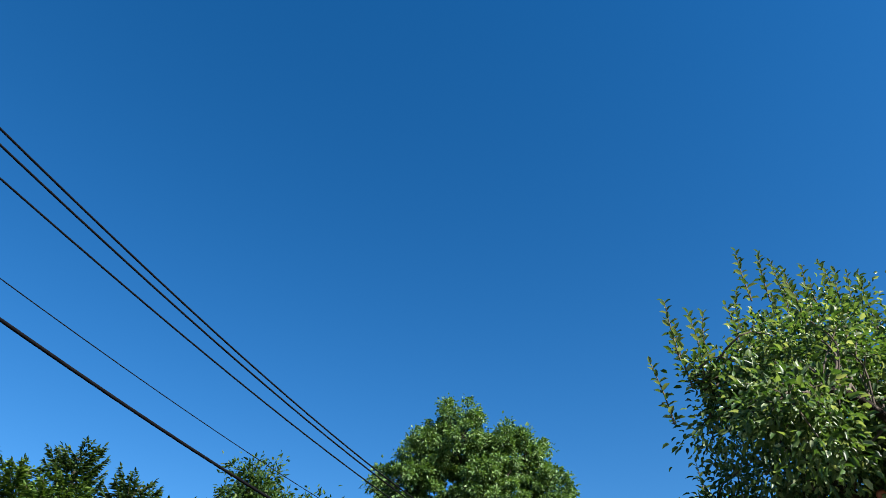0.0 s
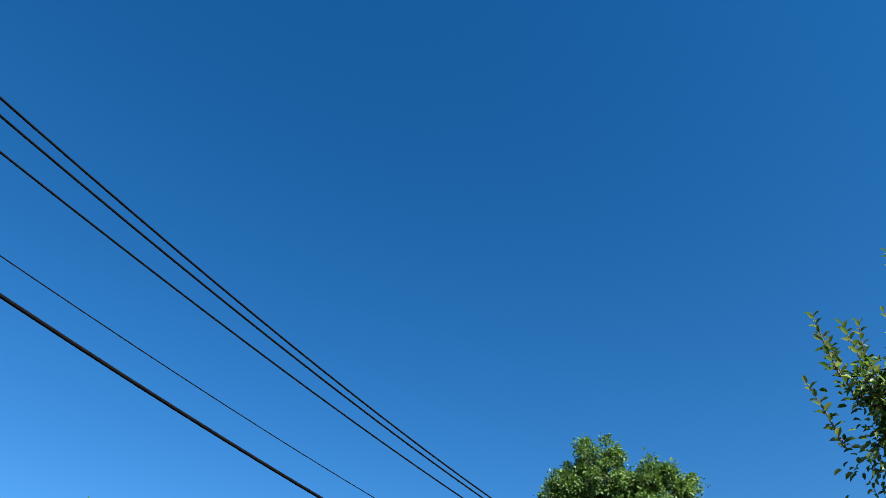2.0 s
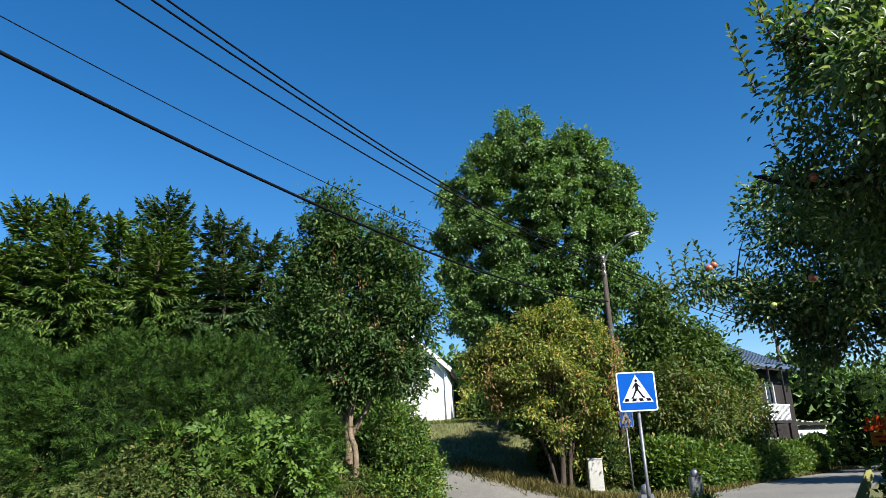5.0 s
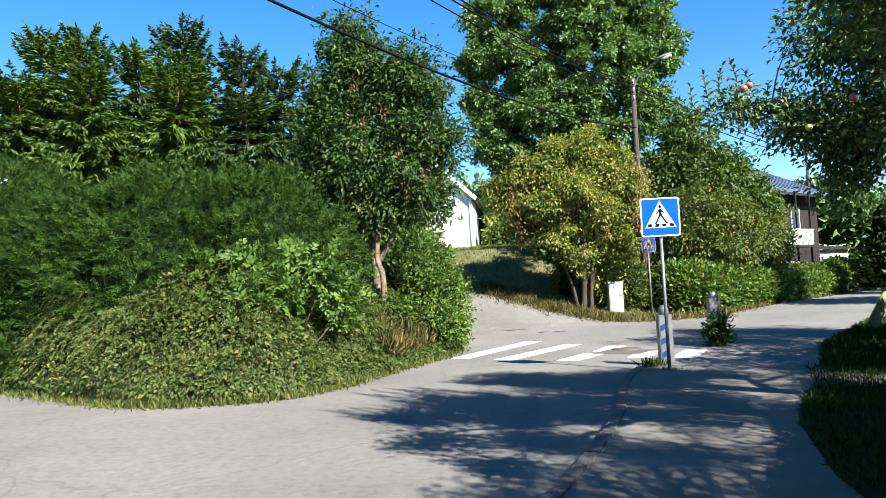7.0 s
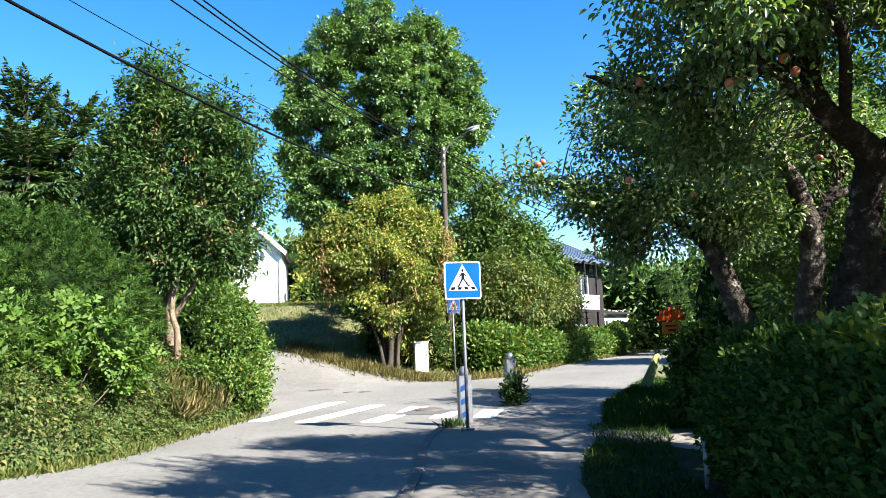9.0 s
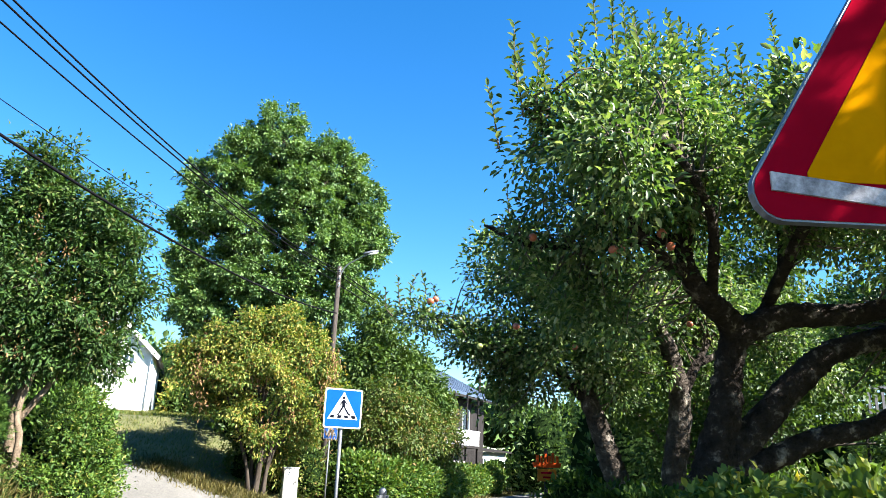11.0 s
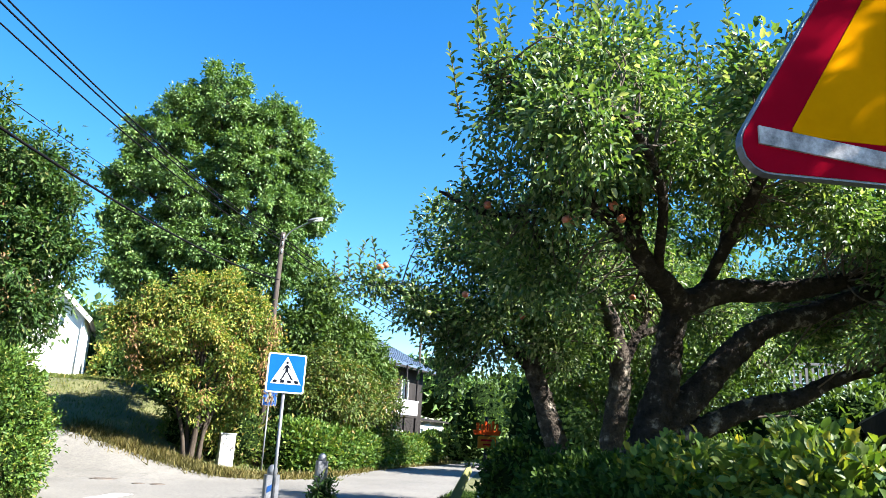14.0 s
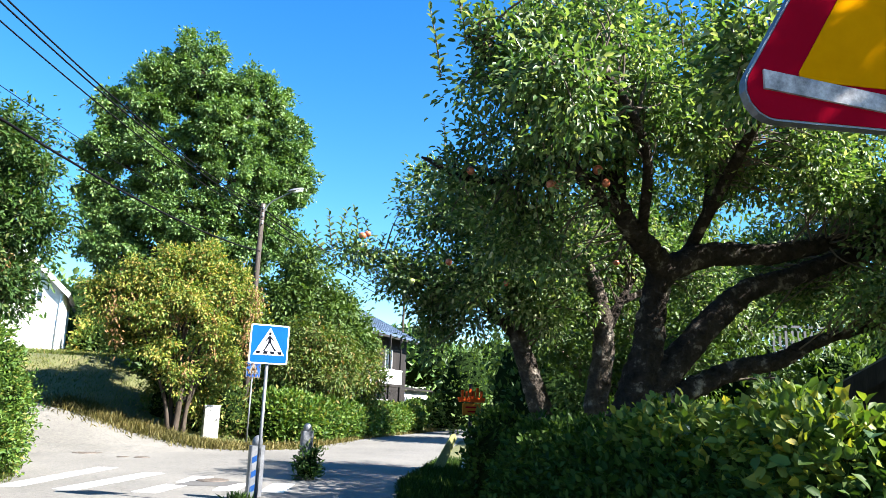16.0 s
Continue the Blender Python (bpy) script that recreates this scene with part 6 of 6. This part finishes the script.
def gable_house(name, at, turn, w, d, eave, apex, wall, roof, trim, label, windows=(), over=0.35, gable=None):
    """A house whose gable faces local -y; width along x, depth along y."""
    t = root(name, at, label, "house", turn=turn)
    h = w / 2
    body = part("wall", prism([(-h, -1.2), (h, -1.2), (h, eave), (0, apex), (-h, eave)], "y", 0, d), wall, t)
    sl = Vector((h, eave - apex)).normalized()
    nrm = Vector((-sl.y, sl.x))
    for s in (-1, 1):
        a = Vector((0, apex + 0.02)) + nrm * 0.0
        b = Vector((h, eave)) + sl * over
        o = [(s * a.x, a.y), (s * b.x, b.y), (s * (b.x + nrm.x * 0.16), b.y + nrm.y * 0.16), (0, apex + 0.02 + 0.16 / nrm.y)]
        part("roof", prism(o, "y", -over, d + over), roof, t)
        o = [(s * a.x, a.y - 0.1), (s * b.x, b.y - 0.1), (s * (b.x + nrm.x * 0.14), b.y + nrm.y * 0.14), (0, apex + 0.14 / nrm.y)]
        part("bargeboard", prism(o, "y", -over - 0.04, -over - 0.003), trim, t)
    for cx, cz, ww, hh in windows:
        window(body, cx, cz, ww, hh, 0)
    return t, body


wh, whb = gable_house("white_house", (-5.3, 42, 3.0), 0.0, 6.06, 8, 3.55, 6.4, WHITE_WALL, ROOF_DARK, WHITE_TRIM, "white two-storey house on the hill", [(1.85, 3.2, 0.5, 0.5), (-1.3, 3.0, 0.8, 1.0), (0.3, 1.2, 0.8, 1.0)])
V, F = tube([(2.95, -0.06, 3.4), (2.95, -0.06, 0.1)], (0.04, 0.04), 8)
raw("downpipe", V, F, WHITE_TRIM, wh, (0, 0, 0), True)

lh, lhb = gable_house("low_house", (-14.6, 17.4, 1.0), 1.05, 6.4, 8, 2.95, 4.8, GREY_BOARD, ROOF_DARK, WHITE_TRIM, "low house with grey boards and white gable trim", [(-1.5, 1.2, 1.0, 1.0)], over=0.45)
for k in range(40):
    x = -3.12 + k * 0.158
    top = 4.8 - abs(x + 0.015) / 3.2 * 1.85 - 0.06
    part("batten", box(x, x + 0.03, -0.03, -0.002, 1.5, top), GREY_BOARD, lhb)
part("white_band", prism([(-1.6, 2.9), (1.6, 2.9), (0.3, 3.85), (0.0, 3.9), (-0.3, 3.85)], "y", -0.06, -0.031), WHITE_TRIM, lhb)
for x in (-0.34, 0.1):
    part("vent", box(x, x + 0.22, -0.045, -0.031, 4.2, 4.36), SIGN_BLACK, lhb)

# dark timber house by the road
TURN = radians(47)
th = root("timber_house", (13.62, 42.9, 0.0), "dark two-storey timber house with a white balcony", "house", turn=TURN)
body = part("wall", box(0, 9, 0, 7, -0.2, 5.9), DARK_WOOD, th)
part("upper_wall", box(0.9, 3.4, -0.06, -0.003, 2.75, 5.2), WHITE_WALL, body)
part("lower_wall", box(9.0, 15.5, 0.6, 5.5, -0.2, 2.5), WHITE_WALL, th, "white rendered low annex")
part("annex_roof", prism([(0.2, 2.5), (5.9, 3.1), (5.9, 3.22), (0.2, 2.62)], "x", 9.01, 15.9), DARK_WOOD, th)
for k in range(56):
    part("cladding_board", box(k * 0.16, k * 0.16 + 0.145, -0.022, -0.002, 0.0, 2.45), DARK_WOOD, body)
for s, (y0, y1) in enumerate(((-0.9, 3.5), (7.9, 3.5))):
    part("roof", prism([(y0, 5.85), (y1, 8.0), (y1, 8.15), (y0, 6.0)], "x", -0.6, 9.2), ROOF_BLUE, th)
    part("fascia", box(-0.6, 9.2, min(y0, y0 + 0.03 * (1 if s else -1)), max(y0, y0 + 0.03 * (1 if s else -1)), 5.7, 5.84), WHITE_TRIM if s else DARK_WOOD, th)
for k in range(12):
    part("roof_seam", prism([(-0.9, 6.005), (3.5, 8.155), (3.5, 8.19), (-0.9, 6.04)], "x", -0.5 + k * 0.85, -0.46 + k * 0.85), ROOF_BLUE, th)
part("gable_end", prism([(0, 5.9), (7, 5.9), (3.5, 7.9)], "x", 0.0, 0.1), DARK_WOOD, th)
part("chimney", box(2, 2.7, 3.2, 3.9, 7.7, 9.0), WHITE_WALL, th)
bal = part("balcony_floor", box(0.3, 4.5, -1.5, -0.065, 2.55, 2.7), DARK_WOOD, th)
part("balcony_rail", box(0.3, 4.5, -1.5, -1.44, 3.55, 3.61), WHITE_TRIM, bal)
for k in range(24):
    part("baluster", box(0.34 + k * 0.174, 0.4 + k * 0.174, -1.48, -1.45, 2.7, 3.55), WHITE_TRIM, bal)
for k in range(8):
    part("baluster", box(0.3, 0.33, -1.4 + k * 0.17, -1.34 + k * 0.17, 2.7, 3.55), WHITE_TRIM, bal)
for x in (0.4, 2.4, 4.3):
    part("post", box(x, x + 0.12, -1.42, -1.3, 0.0, 2.55), DARK_WOOD, th)
    part("post", box(x, x + 0.1, -1.42, -1.32, 2.7, 5.8), DARK_WOOD, th)
window(body, 1.6, 4.0, 0.8, 1.2, -0.06)
window(body, 2.8, 3.8, 0.7, 1.6, -0.06)
window(body, 5.6, 4.4, 1.1, 1.3, 0)
for x in (10.6, 13.2):
    window(th, x, 1.5, 1.1, 1.0, 0.6)

# board fence and pickets before the timber house
bf = root("board_fence", (13.8, 40.2, 0.0), "weathered grey board fence behind the hedge", "fence", turn=math.atan2(0.81, 0.58))
for k in range(26):
    part("board", box(k * 0.16, k * 0.16 + 0.14, 0, 0.025, 0.0, 1.75 + 0.03 * math.sin(k * 2.1)), OLD_WOOD, bf)
for z in (0.4, 1.4):
    part("rail", box(0, 4.16, 0.026, 0.07, z, z + 0.09), OLD_WOOD, bf)
pf = root("picket_fence", (12.2, 34.0, 0.0), "low weathered picket fence beside the verge", "fence", turn=math.atan2(0.77, 0.64))
for k in range(46):
    part("picket", prism([(k * 0.12, 0.0), (k * 0.12 + 0.06, 0.0), (k * 0.12 + 0.06, 0.7), (k * 0.12 + 0.03, 0.76), (k * 0.12, 0.7)], "y", 0, 0.02), OLD_WOOD, pf)
for z in (0.2, 0.55):
    part("rail", box(0, 5.5, 0.021, 0.05, z, z + 0.05), OLD_WOOD, pf)

# garden shed
sh, shb = gable_house("garden_shed", (9.7, 6.4, 0.0), -0.9, 2.6, 3.0, 2.0, 2.8, DARK_WOOD, ROOF_DARK, DARK_WOOD, "dark stained garden shed in the shade", [], over=0.2)

# ---------- grass along the edges ----------
rng = np.random.default_rng(111)
edge = smooth_line([(-12, 14.8), (-8.6, 12.6), (-5.7, 10.87), (-3.9, 10.8), (-2.85, 11.8), (-2.1, 14.2), (-1.5, 16.1), (-1.55, 18.5)], 20)
k = rng.integers(0, len(edge), 9000)
P = np.column_stack([edge[k] + rng.normal(0, 0.13, (9000, 2)) + (-0.05, 0.14), np.zeros(9000)])
P[:, 2] = ground_z(P[:, 0], P[:, 1]) - 0.02
Q = np.column_stack([rng.uniform(-3.3, -1.6, 2200), rng.uniform(14.0, 16.4, 2200), np.zeros(2200)])
d = bank_depth(Q[:, 0], Q[:, 1])
Q = Q[(d > 0.1) & (np.sin(Q[:, 0] * 5.0) * np.sin(Q[:, 1] * 4.0) > -0.2)]
Q[:, 2] = ground_z(Q[:, 0], Q[:, 1]) + 0.25
blades("dry_weeds", Q, rng, 0.34, 0.014, STRAW, "tall withered weeds on the end of the bank", 0.55)
blades("edge_grass", P, rng, 0.13, 0.012, GRASS, "rough grass along the foot of the bank", 0.6)
vl = smooth_line([(-0.9, 27.0), (0.7, 25.7), (1.9, 25.1), (3.0, 24.4), (4.3, 24.3), (6.6, 25.9), (10.6, 31.9), (15.1, 37.3), (19, 41.8)], 16)
k = rng.integers(0, len(vl), 14000)
P = np.column_stack([vl[k] + rng.normal(0, 0.3, (14000, 2)) + (-0.12, 0.25), np.zeros(14000)])
P[:, 2] = ground_z(P[:, 0], P[:, 1]) - 0.03
blades("verge_grass", P, rng, 0.2, 0.018, STRAW, "dry grass verge beside the road", 0.6)
P = np.stack([rng.uniform(-5, 7, 26000), rng.uniform(24.3, 51, 26000), np.zeros(26000)], 1)
side = P[:, 1] > np.interp(P[:, 0], (-1.1, 0.6, 1.9, 2.9), (26.8, 25.6, 25.0, 24.3))
P = P[side]
P[:, 2] = ground_z(P[:, 0], P[:, 1]) - 0.03
blades("hill_grass", P, rng, 0.12, 0.022, GRASS, "rough grass on the hill", 0.5)
P = np.stack([rng.uniform(2.1, 5.0, 12000), rng.uniform(6.0, 12, 12000), np.full(12000, 0.05)], 1)
c = np.interp(P[:, 1], (6.0, 6.5, 8.3, 9.6, 10.4, 12), (2.1, 2.22, 2.66, 3.2, 3.62, 4.2))
P = P[(P[:, 0] > c) & (P[:, 0] < c + 1.1) & (np.sin(P[:, 1] * 2.1) + rng.normal(0, 0.5, len(P)) > -1.0)]
# Blades take the darkened hedge leaf, so their shade is coloured in.
blades("pavement_grass", P, rng, 0.09, 0.009, HEDGE_SHADED, "thin grass between pavement and hedge", 0.7)
rng = np.random.default_rng(112)
P = np.stack([rng.uniform(6.4, 13, 14000), rng.uniform(3, 11, 14000), np.full(14000, -0.02)], 1)
blades("garden_grass", P, rng, 0.25, 0.02, GRASS, "garden lawn under the apple trees", 0.5)

# kerb stones
ks = tagged(new("kerb"), "granite kerb stones along the pavement", "kerb", kind="structure")
seg = np.concatenate([[0], np.cumsum(np.linalg.norm(np.diff(KERB_LINE, axis=0), axis=1))])
sme = None
s = 0.0
while s + 0.95 < seg[-1]:
    a = np.array([np.interp(s, seg, KERB_LINE[:, i]) for i in (0, 1)])
    b = np.array([np.interp(s + 0.93, seg, KERB_LINE[:, i]) for i in (0, 1)])
    if sme is None:
        o = part("kerb_stone", box(0, 0.93, -0.12, 0.0, -0.05, 0.066), KERB, ks, bevel=0.008)
        sme = o.data
    else:
        o = new("kerb_stone", sme)
        o.parent = ks
    o.location = (a[0], a[1], 0.0)
    o.rotation_euler = (0, 0, math.atan2(b[1] - a[1], b[0] - a[0]))
    o.scale = (np.linalg.norm(b - a) / 0.94, 1, 1)
    s += 0.95
y = rng.uniform(11.6, 20.5, 13000)
x = np.interp(y, (11.6, 12.2, 15.1, 18.4, 20.5), (4.5, 4.6, 5.8, 7.9, 9.2)) - 0.08 + 1.9 * rng.random(13000) ** 1.6
# Grass in the darkened hedge leaf: shade painted into the blades.
blades("entrance_grass", np.stack([x, y, np.full(13000, -0.04)], 1), rng, 0.16, 0.016, HEDGE_SHADED, "uncut grass beside the garden entrance", 0.6)
